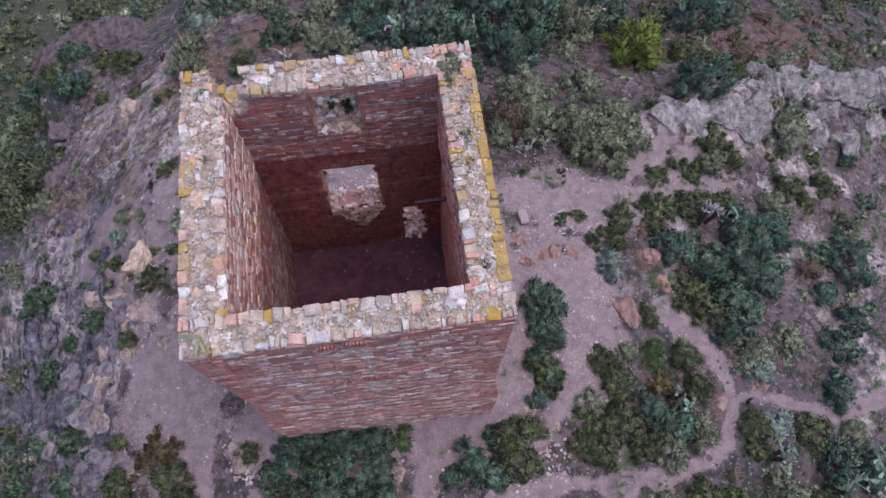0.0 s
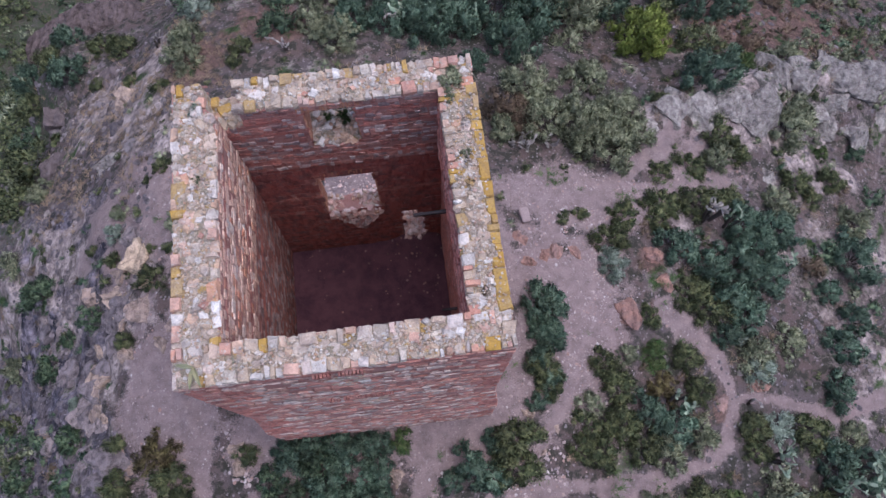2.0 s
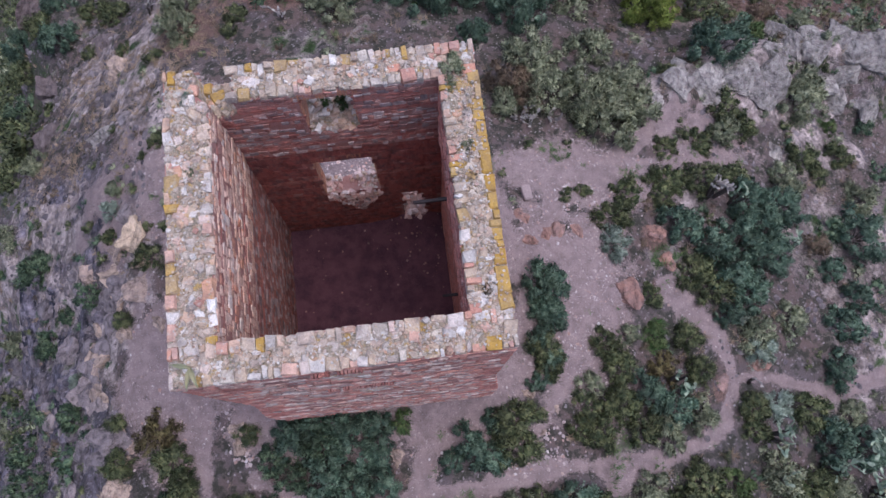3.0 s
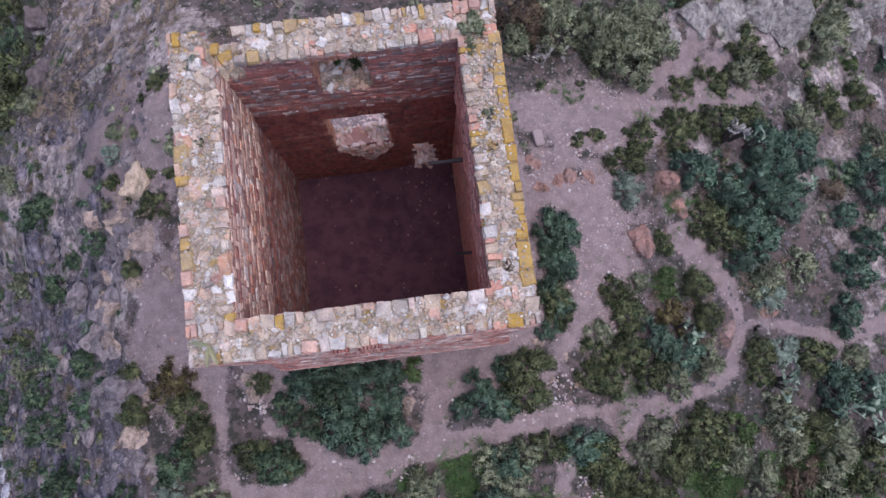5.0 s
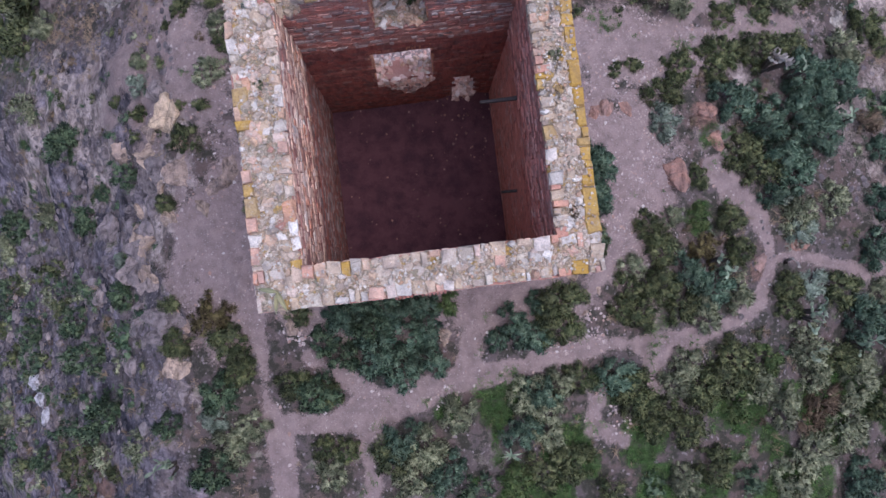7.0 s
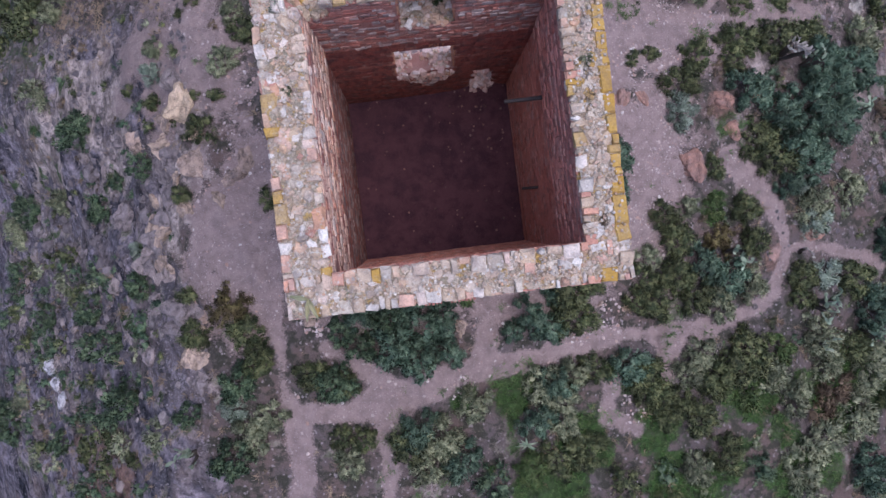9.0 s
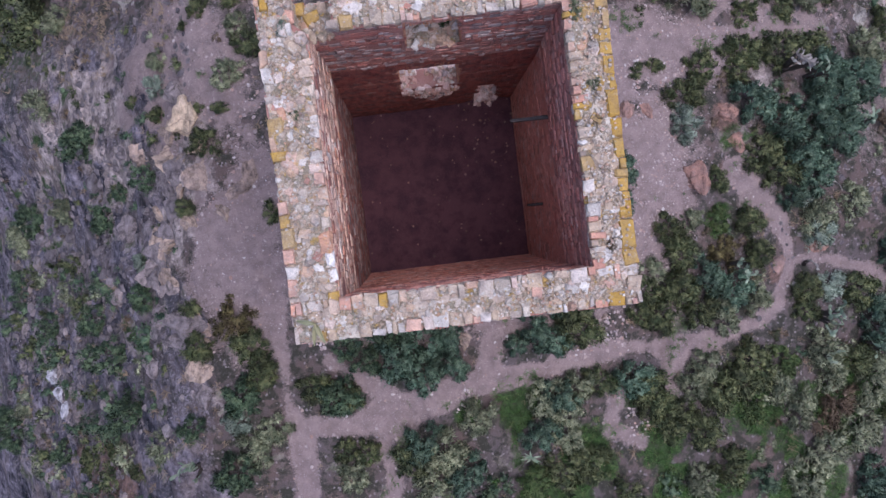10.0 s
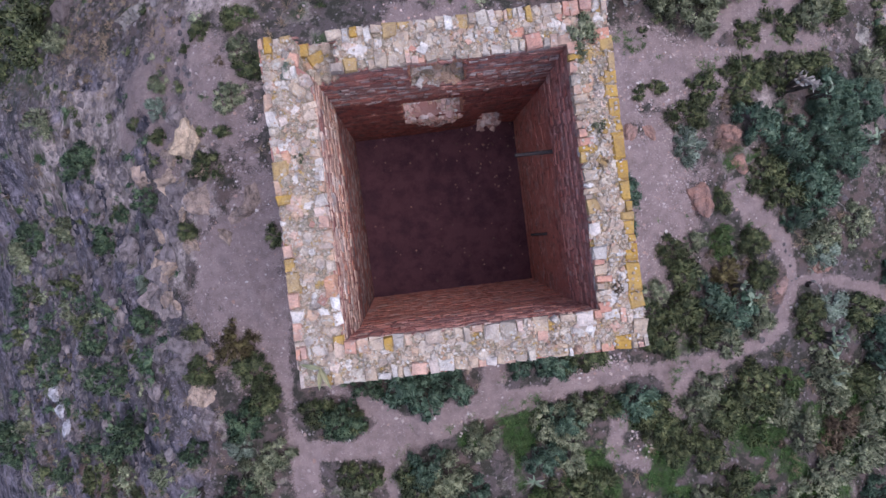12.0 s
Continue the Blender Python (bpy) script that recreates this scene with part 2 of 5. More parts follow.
BARK = stone_material("grey_bark", [(0.0, (0.06, 0.05, 0.04)), (1.0, (0.10, 0.085, 0.07))], 0.2)
CACTUS = leaf_material("cactus_pad_green", (0.13, 0.19, 0.12), (0.24, 0.31, 0.20), (0.32, 0.35, 0.24), 0.5)
DEADPAD = leaf_material("withered_cactus_pad", (0.20, 0.172, 0.155), (0.34, 0.305, 0.27), (0.38, 0.36, 0.30), 0.7)
AGAVE = leaf_material("agave_leaf", (0.30, 0.31, 0.17), (0.40, 0.41, 0.24), (0.46, 0.42, 0.22), 0.5)
TIMBER = stone_material("charred_timber", [(0.0, (0.05, 0.045, 0.045)), (1.0, (0.09, 0.08, 0.08))], 0.2)

GROUND, t, b = material("stony_hillside", 0.95, 0.1)
p = place(t, True)
fine = noise_tex(t, p, 24, 8, 0.8)
mid = noise_tex(t, p, 2.4, 6, 0.62)
big = noise_tex(t, p, 0.42, 5, 0.6)
strata = noise_tex(t, p, 1.1, 8, 0.7, (1.0, 0.6, 1.2))
grain = cells(t, p, 34.0)
gravel = blend(t, ramp(t, mid, [(0.38, 0.0), (0.64, 1.0)]), (0.295, 0.228, 0.206), (0.215, 0.163, 0.150))
gravel = blend(t, ramp(t, grain.outputs["Color"], [(0.84, 0.0), (0.90, 0.7)]), gravel, (0.44, 0.38, 0.35))
gravel = blend(t, 0.6, gravel, ramp(t, fine, [(0.3, 0.55), (0.5, 1.0), (0.7, 1.3)]), "MULTIPLY")
soil = blend(t, ramp(t, big, [(0.42, 0.0), (0.6, 1.0)]), (0.116, 0.096, 0.090), (0.134, 0.098, 0.084))
soil = blend(t, ramp(t, mid, [(0.46, 0.0), (0.56, 0.9)]), soil, (0.044, 0.045, 0.032))
soil = blend(t, ramp(t, cells(t, p, 13.0).outputs["Color"], [(0.83, 0.0), (0.87, 0.8)]), soil, (0.27, 0.235, 0.228))
soil = blend(t, 0.75, soil, ramp(t, fine, [(0.28, 0.35), (0.5, 0.95), (0.72, 1.5)]), "MULTIPLY")
tilt = t.nodes.new("ShaderNodeCombineXYZ")
for axis, way in enumerate(((0.26, -0.45, 0.0), (0.87, 0.5, 0.0), (0.0, 0.0, 0.6))):
    dot = t.nodes.new("ShaderNodeVectorMath")
    dot.operation = "DOT_PRODUCT"
    t.links.new(p, dot.inputs[0])
    dot.inputs[1].default_value = way
    t.links.new(dot.outputs["Value"], tilt.inputs[axis])
streak = noise_tex(t, tilt.outputs[0], 1.3, 8, 0.6)
rock = blend(t, ramp(t, streak, [(0.38, 0.0), (0.5, 0.55), (0.6, 1.0)]), (0.022, 0.023, 0.029), (0.205, 0.180, 0.200))
rock = blend(t, ramp(t, noise_tex(t, p, 0.55, 4, 0.6), [(0.5, 0.0), (0.62, 0.75)]), rock, (0.060, 0.058, 0.066))
rock = blend(t, ramp(t, big, [(0.5, 0.0), (0.68, 0.7)]), rock, (0.19, 0.148, 0.128))
rock = blend(t, 0.55, rock, ramp(t, fine, [(0.32, 0.45), (0.5, 1.0), (0.68, 1.5)]), "MULTIPLY")
chunk = noise_tex(t, p, 3.2, 8, 0.74)
rock = blend(t, 0.95, rock, ramp(t, chunk, [(0.36, 0.25), (0.49, 0.95), (0.62, 1.6)]), "MULTIPLY")
rock = blend(t, ramp(t, cells(t, p, 16.0).outputs["Color"], [(0.84, 0.0), (0.88, 0.8)]), rock, (0.30, 0.27, 0.275))
pale = blend(t, ramp(t, strata, [(0.4, 0.0), (0.6, 1.0)]), (0.16, 0.13, 0.115), (0.46, 0.38, 0.335))
pale = blend(t, 0.85, pale, ramp(t, chunk, [(0.36, 0.35), (0.5, 1.0), (0.62, 1.45)]), "MULTIPLY")
turf = blend(t, ramp(t, fine, [(0.35, 0.0), (0.65, 1.0)]), (0.026, 0.048, 0.016), (0.060, 0.098, 0.032))
turf = blend(t, 0.9, turf, ramp(t, mid, [(0.38, 0.35), (0.6, 1.25)]), "MULTIPLY")
red = blend(t, ramp(t, fine, [(0.35, 0.0), (0.65, 1.0)]), (0.085, 0.058, 0.047), (0.23, 0.145, 0.114))
red = blend(t, 0.8, red, ramp(t, chunk, [(0.38, 0.4), (0.6, 1.3)]), "MULTIPLY")
ragged = calc(t, "ADD", calc(t, "MULTIPLY", calc(t, "SUBTRACT", fine, 0.5), 1.4), calc(t, "MULTIPLY", calc(t, "SUBTRACT", noise_tex(t, p, 6.0, 6, 0.7), 0.5), 1.6))


def ragged_mask(name):
    return ramp(t, calc(t, "ADD", attr(t, name), ragged), [(0.25, 0.0), (0.75, 1.0)])


c = blend(t, ragged_mask("rock"), soil, rock)
c = blend(t, ragged_mask("pale"), c, pale)
c = blend(t, ragged_mask("red"), c, red)
c = blend(t, ragged_mask("turf"), c, turf)
c = blend(t, ragged_mask("gravel"), c, gravel)
put(t, b.inputs["Base Color"], c)
bump(t, b, calc(t, "ADD", calc(t, "MULTIPLY", fine, 0.35), calc(t, "ADD", calc(t, "ADD", strata, calc(t, "MULTIPLY", calc(t, "MULTIPLY", streak, attr(t, "rock")), 1.2)), calc(t, "MULTIPLY", chunk, 0.6))), 1.0, 0.14)

# ---- terrain shape ----
def soft(v, k):
    return k * np.logaddexp(0.0, np.asarray(v, float) / k)


def step01(v, a, b2):
    s = np.clip((np.asarray(v, float) - a) / (b2 - a), 0, 1)
    return s * s * (3 - 2 * s)


def lattice(ix, iy, seed):
    n = (ix.astype(np.int64) * 374761393 + iy.astype(np.int64) * 668265263 + seed * 974634777) & 0xFFFFFFFF
    n = ((n ^ (n >> 13)) * 1274126177) & 0xFFFFFFFF
    n = ((n ^ (n >> 15)) * 461845907) & 0xFFFFFFFF
    return ((n ^ (n >> 16)) & 0xFFFF) / 65535.0


def vnoise(x, y, seed=0):
    ix, iy = np.floor(x), np.floor(y)
    fx, fy = x - ix, y - iy
    fx, fy = fx * fx * (3 - 2 * fx), fy * fy * (3 - 2 * fy)
    a = lattice(ix, iy, seed) * (1 - fx) + lattice(ix + 1, iy, seed) * fx
    b2 = lattice(ix, iy + 1, seed) * (1 - fx) + lattice(ix + 1, iy + 1, seed) * fx
    return a * (1 - fy) + b2 * fy


def fbm(x, y, size, octaves=4, seed=0, ridged=False):
    x, y = np.asarray(x, float) / size, np.asarray(y, float) / size
    total, amp, norm = 0.0, 1.0, 0.0
    for k in range(octaves):
        cr, sr = math.cos(0.6 * k), math.sin(0.6 * k)
        v = vnoise((x * cr - y * sr) * 2 ** k, (x * sr + y * cr) * 2 ** k, seed + k)
        if ridged:
            v = 1 - np.abs(2 * v - 1)
        total, norm, amp = total + amp * v, norm + amp, amp * 0.5
    return total / norm


PATHS = [
    [(-7.1, -9.0, 0.52), (-7.2, -4.2, 0.52), (-7.3, -2.9, 0.48), (-7.4, -1.9, 0.51), (-7.9, -0.7, 0.24), (-8.0, 0.5, 0.23), (-8.2, 1.5, 0.34), (-8.4, 2.7, 0.41), (-9.6, 3.8, 1.02), (-10.2, 4.8, 1.20), (-10.0, 6.0, 1.02)],
    [(-7.2, -1.6, 0.38), (-5.7, -1.6, 0.38), (-4.1, -1.1, 0.78), (-2.9, -0.8, 0.55), (-1.0, -0.0, 0.55), (0.7, 0.3, 0.42), (2.1, 0.6, 0.35), (3.4, 0.9, 0.35)],
    [(-6.5, 0.8, 0.21), (-5.4, 0.1, 0.28), (-4.3, -0.5, 0.45)],
    [(-0.6, 1.4, 0.42), (-0.8, 0.5, 0.45)],
    [(-4.3, -1.5, 0.26), (-4.3, -2.5, 0.19), (-4.0, -3.7, 0.21), (-4.2, -7.0, 0.25)],
    [(1.6, 0.8, 0.29), (3.3, 1.1, 0.33), (5.0, 1.3, 0.34), (6.5, 1.1, 0.42), (8.1, 1.5, 0.32), (9.9, 2.0, 0.28), (11.0, 2.8, 0.26), (11.4, 4.0, 0.26), (11.5, 4.9, 0.34), (11.1, 6.1, 0.42), (10.2, 7.1, 0.50), (9.0, 8.0, 0.57)],
    [(3.3, 1.3, 0.21), (3.5, 2.3, 0.21), (3.8, 3.1, 0.24), (4.5, 4.0, 0.23), (4.9, 5.1, 0.24), (5.4, 6.3, 0.36), (5.4, 7.5, 0.34), (5.2, 8.9, 0.34), (4.3, 10.4, 0.42), (4.2, 12.4, 0.50), (5.9, 13.2, 0.62), (8.2, 13.5, 0.44), (10.8, 13.9, 0.32), (13.0, 14.2, 0.21)],
    [(11.5, 4.6, 0.30), (13.3, 4.6, 0.27), (15.2, 4.3, 0.35), (16.5, 4.1, 0.29), (18.5, 4.8, 0.29), (23.0, 5.4, 0.29)],
    [(7.7, 14.1, 0.59), (9.6, 16.0, 0.44), (10.8, 17.1, 0.35)],
    [(4.1, -0.5, 0.24), (4.0, -1.9, 0.34), (5.2, -2.4, 0.3)],
    [(5.7, 1.4, 0.25), (6.3, 0.4, 0.25), (6.3, -0.3, 0.25)],
    [(6.5, 1.0, 0.35), (6.5, 0.2, 0.24)],
]
PALES = [(13.3, 18.6, 2.6), (10.4, 17.6, 1.5), (17.9, 20.8, 2.6), (15.3, 19.6, 1.9), (-11.8, 9.4, 1.5), (-10.6, 7.1, 1.7), (-12.3, 7.9, 1.2), (-12.7, 5.0, 1.6), (-11.6, 5.7, 1.0), (8.8, 15.8, 1.4), (10.2, 12.0, 0.8), (-15.0, 18.0, 3.6), (-12.0, 15.5, 3.2), (-17.5, 20.0, 3.0), (-14.0, 21.5, 2.6), (16.5, 17.0, 3.0), (13.0, 16.5, 2.6), (-17.5, 11.0, 3.6), (-21.0, 10.0, 3.4), (-15.5, 8.0, 2.2)]
OUTCROPS = [(-22.5, 24.5, 4.0, 3.4), (13.3, 18.6, 2.2, 0.9), (10.4, 17.6, 1.2, 0.45), (17.9, 20.8, 2.4, 1.3), (20.8, 20.8, 2.6, 1.5), (23.5, 21.0, 2.4, 1.3), (20.4, 18.2, 1.6, 0.6), (15.3, 19.6, 1.6, 0.9), (-24.0, 31.5, 3.4, 1.4), (-19.0, 28.0, 2.2, 1.0), (7.3, 7.7, 0.8, 0.35), (-10.6, 7.2, 1.2, 0.35)]
TURFS = [(12.0, -4.5, 2.6), (7.0, -5.5, 2.6), (2.0, -5.0, 2.4), (14.5, -1.0, 2.5), (0.8, -0.6, 1.6), (10.1, -1.6, 2.4), (9.5, -3.4, 2.0), (-1.3, -0.9, 1.0), (8.3, 6.0, 0.9), (4.7, 13.7, 0.9), (3.0, -2.5, 2.2), (6.0, -3.0, 2.0)]
REDS = [(3.2, 9.3, 0.9), (4.6, 9.4, 0.9), (5.8, 9.8, 0.7), (8.6, 8.0, 0.6), (7.3, 7.6, 1.0), (8.6, 10.2, 0.8), (3.4, 8.2, 1.0), (4.2, 10.4, 1.0), (11.0, 4.2, 0.9), (16.5, 25.0, 5.0), (22.0, 25.0, 5.0), (4.4, 8.9, 1.2), (-11.5, 20.0, 3.0), (-8.5, 22.5, 2.5), (11.0, 23.5, 2.0), (-17.0, -7.0, 5.0), (12.6, 5.2, 0.8)]


def path_distance(x, y):
    """How far inside a path's edge a place is: over 0 on the path."""
    best = np.full(np.shape(x), -9.0)
    for pts in PATHS:
        for (ax, ay, ha), (bx, by, hb) in zip(pts, pts[1:]):
            dx, dy = bx - ax, by - ay
            s = np.clip(((x - ax) * dx + (y - ay) * dy) / (dx * dx + dy * dy), 0, 1)
            best = np.maximum(best, ha + (hb - ha) * s - np.hypot(x - ax - s * dx, y - ay - s * dy))
    return best


def plateau(x, y):
    """The bare, trodden ground beside the tower."""
    a = np.maximum(1 - np.hypot((x + 9.6) / 2.3, (y - 5.0) / 4.4), 1 - np.hypot((x + 2.6) / 3.2, (y - 13.2) / 2.6))
    b2 = np.maximum(1 - np.hypot((x - 4.8) / 3.0, (y - 7.5) / 5.4), 1.0 - (np.maximum(np.abs(x + 2.31), np.abs(y - 6.8)) - 3.0) / 2.6)
    return np.maximum(np.maximum(a, b2), 1 - np.hypot((x - 5.5) / 3.6, (y - 12.6) / 2.2))


def spread(x, y, spots):
    v = np.zeros(np.shape(x))
    for sx, sy, r in spots:
        v = np.maximum(v, 1 - np.hypot(x - sx, y - sy) / r)
    return v


def masks(x, y):
    wob = fbm(x, y, 1.3, 4, 11) - 0.5
    wob2 = fbm(x, y, 0.45, 3, 17) - 0.5
    gravel = step01(path_distance(x, y) + wob * 0.55 + wob2 * 0.3, -0.12, 0.14)
    gravel = np.maximum(gravel, 0.9 * step01(plateau(x, y) * 1.6 + wob * 1.5 + wob2 * 0.8, -0.1, 0.55))
    gravel = np.maximum(gravel, 0.85 * step01(1 - np.hypot((x - 11.0) / 4.6, (y - 15.4) / 2.6) + wob * 1.5 + wob2 * 0.8, 0.05, 0.6))
    gravel = np.maximum(gravel, 0.85 * step01(1 - np.hypot((x + 12.5) / 5.0, (y - 11.5) / 4.2) + wob * 1.3 + wob2 * 0.7, 0.1, 0.6))
    west = step01(-x + wob * 3.0 + 1.9 * (1 - step01(y, 0.5, 4.0)), 11.5, 12.9) * (1 - 0.9 * step01(y + 0.3 * x, 5.5, 10.5))
    east = step01(x + 0.25 * y + wob * 6, 16.0, 20.0) * 0.7 * (1 - step01(y, 20.5, 23.0))
    rock = np.clip(west * (0.55 + 0.9 * step01(fbm(x, y, 2.6, 4, 23), 0.36, 0.6)), 0, 1)
    pale = spread(x, y, PALES)
    pale = 0.8 * step01(pale + wob * 1.6 + wob2 * 0.9, 0.1, 0.5)
    pale = np.maximum(pale, 0.8 * step01(1 - np.hypot((0.87 * (x + 21.4) + 0.5 * (y + 2.7)) / 0.7, (0.5 * (x + 21.4) - 0.87 * (y + 2.7)) / 2.0) + wob * 2, 0.1, 0.6))
    pale = np.maximum(pale, east * (0.35 + 0.8 * step01(fbm(x, y, 1.9, 4, 29), 0.42, 0.6)))
    turf = 0.85 * step01(spread(x, y, TURFS) + wob * 1.6 + wob2 * 1.0, 0.2, 0.6)
    turf = np.maximum(turf, 0.45 * step01(-x + wob * 3, 21.0, 22.5) * step01(y + wob * 3, 11.0, 14.0))
    red = 0.8 * step01(spread(x, y, REDS) + wob * 1.2 + wob2 * 0.5, 0.2, 0.55)
    return gravel, rock, pale, turf, red


def height(x, y):
    x, y = np.asarray(x, float), np.asarray(y, float)
    z = 0.05 - 0.08 * soft(x + 5, 2.0) - 0.2 * soft(x - 4.5, 1.5)
    steep = 0.72 + 0.33 / (1 + np.exp(np.clip((y - 9) / 1.5, -40, 40)))
    z = z - steep * soft(-11.8 - x, 0.6)
    z = z - 0.12 * soft(-20.5 - x, 0.8) * step01(y, 11.0, 15.0)
    z = z - (0.12 + 0.15 / (1 + np.exp(np.clip((x - 10) / 2, -40, 40)))) * soft(y - 11, 1.5) - 0.25 * soft(y - 24, 2.0) - 0.3 * soft(-6 - y, 2.0)
    for ox, oy, r, h in OUTCROPS:
        z = z + h * np.exp(-((x - ox) ** 2 + (y - oy) ** 2) / (r * r * 0.7))
    gravel, rock, pale, turf, red = masks(x, y)
    rough = np.clip(np.maximum(rock, pale * 0.55), 0, 1)
    z = z + 0.10 * (fbm(x, y, 1.6, 4, 3) - 0.5) * (1 - 0.6 * gravel) + 0.25 * (fbm(x, y, 5.0, 3, 5) - 0.5)
    z = z + rough * (1.3 * (fbm((0.5 * x - 0.87 * y) * 0.34, 0.87 * x + 0.5 * y, 1.7, 5, 31, True) - 0.62) + 0.5 * (fbm((0.5 * x - 0.87 * y) * 0.6, 0.87 * x + 0.5 * y, 0.9, 4, 41, True) - 0.6))
    z = z - 0.05 * gravel
    far = np.maximum(np.hypot(x, y - 10) - 60, 0)
    return np.maximum(z, -46 - 0.01 * far)


def gz(x, y):
    return float(height(np.array([x]), np.array([y]))[0])


def lines(lo, hi, fine_step, reach):
    v = list(np.arange(lo, hi + 1e-6, fine_step))
    gap, a, b2 = fine_step, lo, hi
    while b2 < reach:
        gap *= 1.35
        a, b2 = a - gap, b2 + gap
        v = [a] + v + [b2]
    return np.array(v)


gx, gy = lines(-30, 27, 0.16, 3200), lines(-8, 33, 0.16, 3200)
X, Y = np.meshgrid(gx, gy)
Z = height(X, Y)
nx, ny = len(gx), len(gy)
verts = np.stack([X.ravel(), Y.ravel(), Z.ravel()], 1)
idx = np.arange(nx * ny).reshape(ny, nx)
quads = np.stack([idx[:-1, :-1].ravel(), idx[:-1, 1:].ravel(), idx[1:, 1:].ravel(), idx[1:, :-1].ravel()], 1)


def quick_mesh(name, verts, faces, mat, smooth=False):
    """A mesh from arrays of places and of faces with the same number of corners."""
    me = bpy.data.meshes.new(name)
    verts, faces = np.asarray(verts, np.float32), np.asarray(faces, np.int32)
    k = faces.shape[1]
    me.vertices.add(len(verts))
    me.vertices.foreach_set("co", verts.ravel())
    me.loops.add(faces.size)
    me.loops.foreach_set("vertex_index", faces.ravel())
    me.polygons.add(len(faces))
    me.polygons.foreach_set("loop_start", np.arange(len(faces), dtype=np.int32) * k)
    me.polygons.foreach_set("use_smooth", np.full(len(faces), smooth))
    me.update(calc_edges=True)
    me.materials.append(mat)
    return me


COVER = [np.clip(v, 0, 1).astype(np.float32) for v in masks(X.ravel(), Y.ravel())]


def terrain_mesh(name, verts, faces, pick):
    me = quick_mesh(name, verts, faces, GROUND, True)
    for key, values in zip(("gravel", "rock", "pale", "turf", "red"), COVER):
        me.attributes.new(key, "FLOAT", "POINT").data.foreach_set("value", values[pick])
    return me


ground = tagged(new("ground", terrain_mesh("ground", verts, quads, slice(None))), "stony hilltop with rock, bare earth and scrub", "ground", kind="structure")

# the trodden gravel of the footpaths, a sheet just above the ground
trodden = (path_distance(X.ravel(), Y.ravel()) > 0.02) & (COVER[0] > 0.4)
path_quads = quads[trodden[quads].all(axis=1)]
used, inverse = np.unique(path_quads, return_inverse=True)
path = tagged(new("path", terrain_mesh("path", verts[used] + (0, 0, 0.006), inverse.reshape(-1, 4), used)), "pinkish gravel footpaths winding round the tower", "path", kind="structure")

# ---- building blocks ----
RNG = np.random.default_rng(7)


def part(name, me, mat, parent, label="", at=(0, 0, 0), turn=(0, 0, 0), size=(1, 1, 1)):
    """Links a mesh (or a bmesh) as one object under a thing or a part."""
    if isinstance(me, bmesh.types.BMesh):
        data = bpy.data.meshes.new(name)
        me.to_mesh(data)
        me.free()
        data.materials.append(mat)
        me = data
    ob = new(name, me)
    ob.parent = parent
    ob.location, ob.rotation_euler, ob.scale = at, turn, size
    return tagged(ob, label) if label else ob


def piece_shape(rng, jitter=0.07, chamfer=0.13):
    """A worn block of unit size: back, belly and a smaller front (towards +z)."""
    c = np.array([(-1, -1), (1, -1), (1, 1), (-1, 1)]) * 0.5
    j = lambda s: rng.uniform(-s, s, (4, 2))
    low = np.column_stack([c * 0.98 + j(jitter * 0.5), np.full(4, -0.5)])
    mid2 = np.column_stack([c + j(jitter), 0.18 + rng.uniform(-0.12, 0.12, 4)])
    top = np.column_stack([c * (1 - chamfer * 2) + j(jitter), 0.5 + rng.uniform(-0.14, 0.06, 4)])
    return np.vstack([low, mid2, top])


PIECE_QUADS = np.array([(i, (i + 1) % 4, 4 + (i + 1) % 4, 4 + i) for i in range(4)] + [(4 + i, 4 + (i + 1) % 4, 8 + (i + 1) % 4, 8 + i) for i in range(4)] + [(8, 9, 10, 11)])


def round_shape(rng):
    """A worn field stone of unit size with eight sides."""
    a = np.arange(8) * math.pi / 4 + rng.uniform(-0.22, 0.22, 8)
    r = 0.5 * rng.uniform(0.82, 1.12, 8)
    ring = np.column_stack([np.cos(a) * r, np.sin(a) * r])
    return np.vstack([np.column_stack([ring * 0.95, np.full(8, -0.5)]), np.column_stack([ring, 0.1 + rng.uniform(-0.1, 0.14, 8)]), np.column_stack([ring * rng.uniform(0.5, 0.75, (8, 1)), 0.46 + rng.uniform(-0.16, 0.08, 8)])])


ROUND_QUADS = np.array([(8 * l + i, 8 * l + (i + 1) % 8, 8 * l + 8 + (i + 1) % 8, 8 * l + 8 + i) for l in (0, 1) for i in range(8)] + [(16, 17, 18, 19), (16, 19, 20, 23), (20, 21, 22, 23)])


def shared_pieces(name, mat, count, jitter, chamfer):
    return [quick_mesh(name, piece_shape(RNG, jitter, chamfer), PIECE_QUADS, mat) for _ in range(count)]


def joined_pieces(name, placed, mat, parent, label=""):
    """placed: rows of (centre, axes as a 3 x 3 array whose columns are scaled). One mesh of kind stuff."""
    vs, fs = [], []
    for i, (centre, axes) in enumerate(placed):
        vs.append(piece_shape(RNG, 0.09, 0.12) @ axes.T + centre)
        fs.append(PIECE_QUADS + 12 * i)
    ob = part(name, quick_mesh(name, np.vstack(vs), np.vstack(fs), mat), mat, parent, label)
    return tagged(ob, kind="stuff")

# ---- the tower ----
TOWER = Matrix.Translation((-2.31, 6.8, 0.0)) @ Matrix.Rotation(radians(7.6), 4, "Z")
tower = new("ruined_tower")
tower.matrix_world = TOWER
tagged(tower, "roofless square ruined tower of red sandstone rubble on a hilltop", "tower")
TOP, FLOOR, LEDGE = 11.40, 0.70, 8.35


def outer(z):
    return 3.40 + 0.22 * (1 - float(step01(z, 2.4, 5.6)))


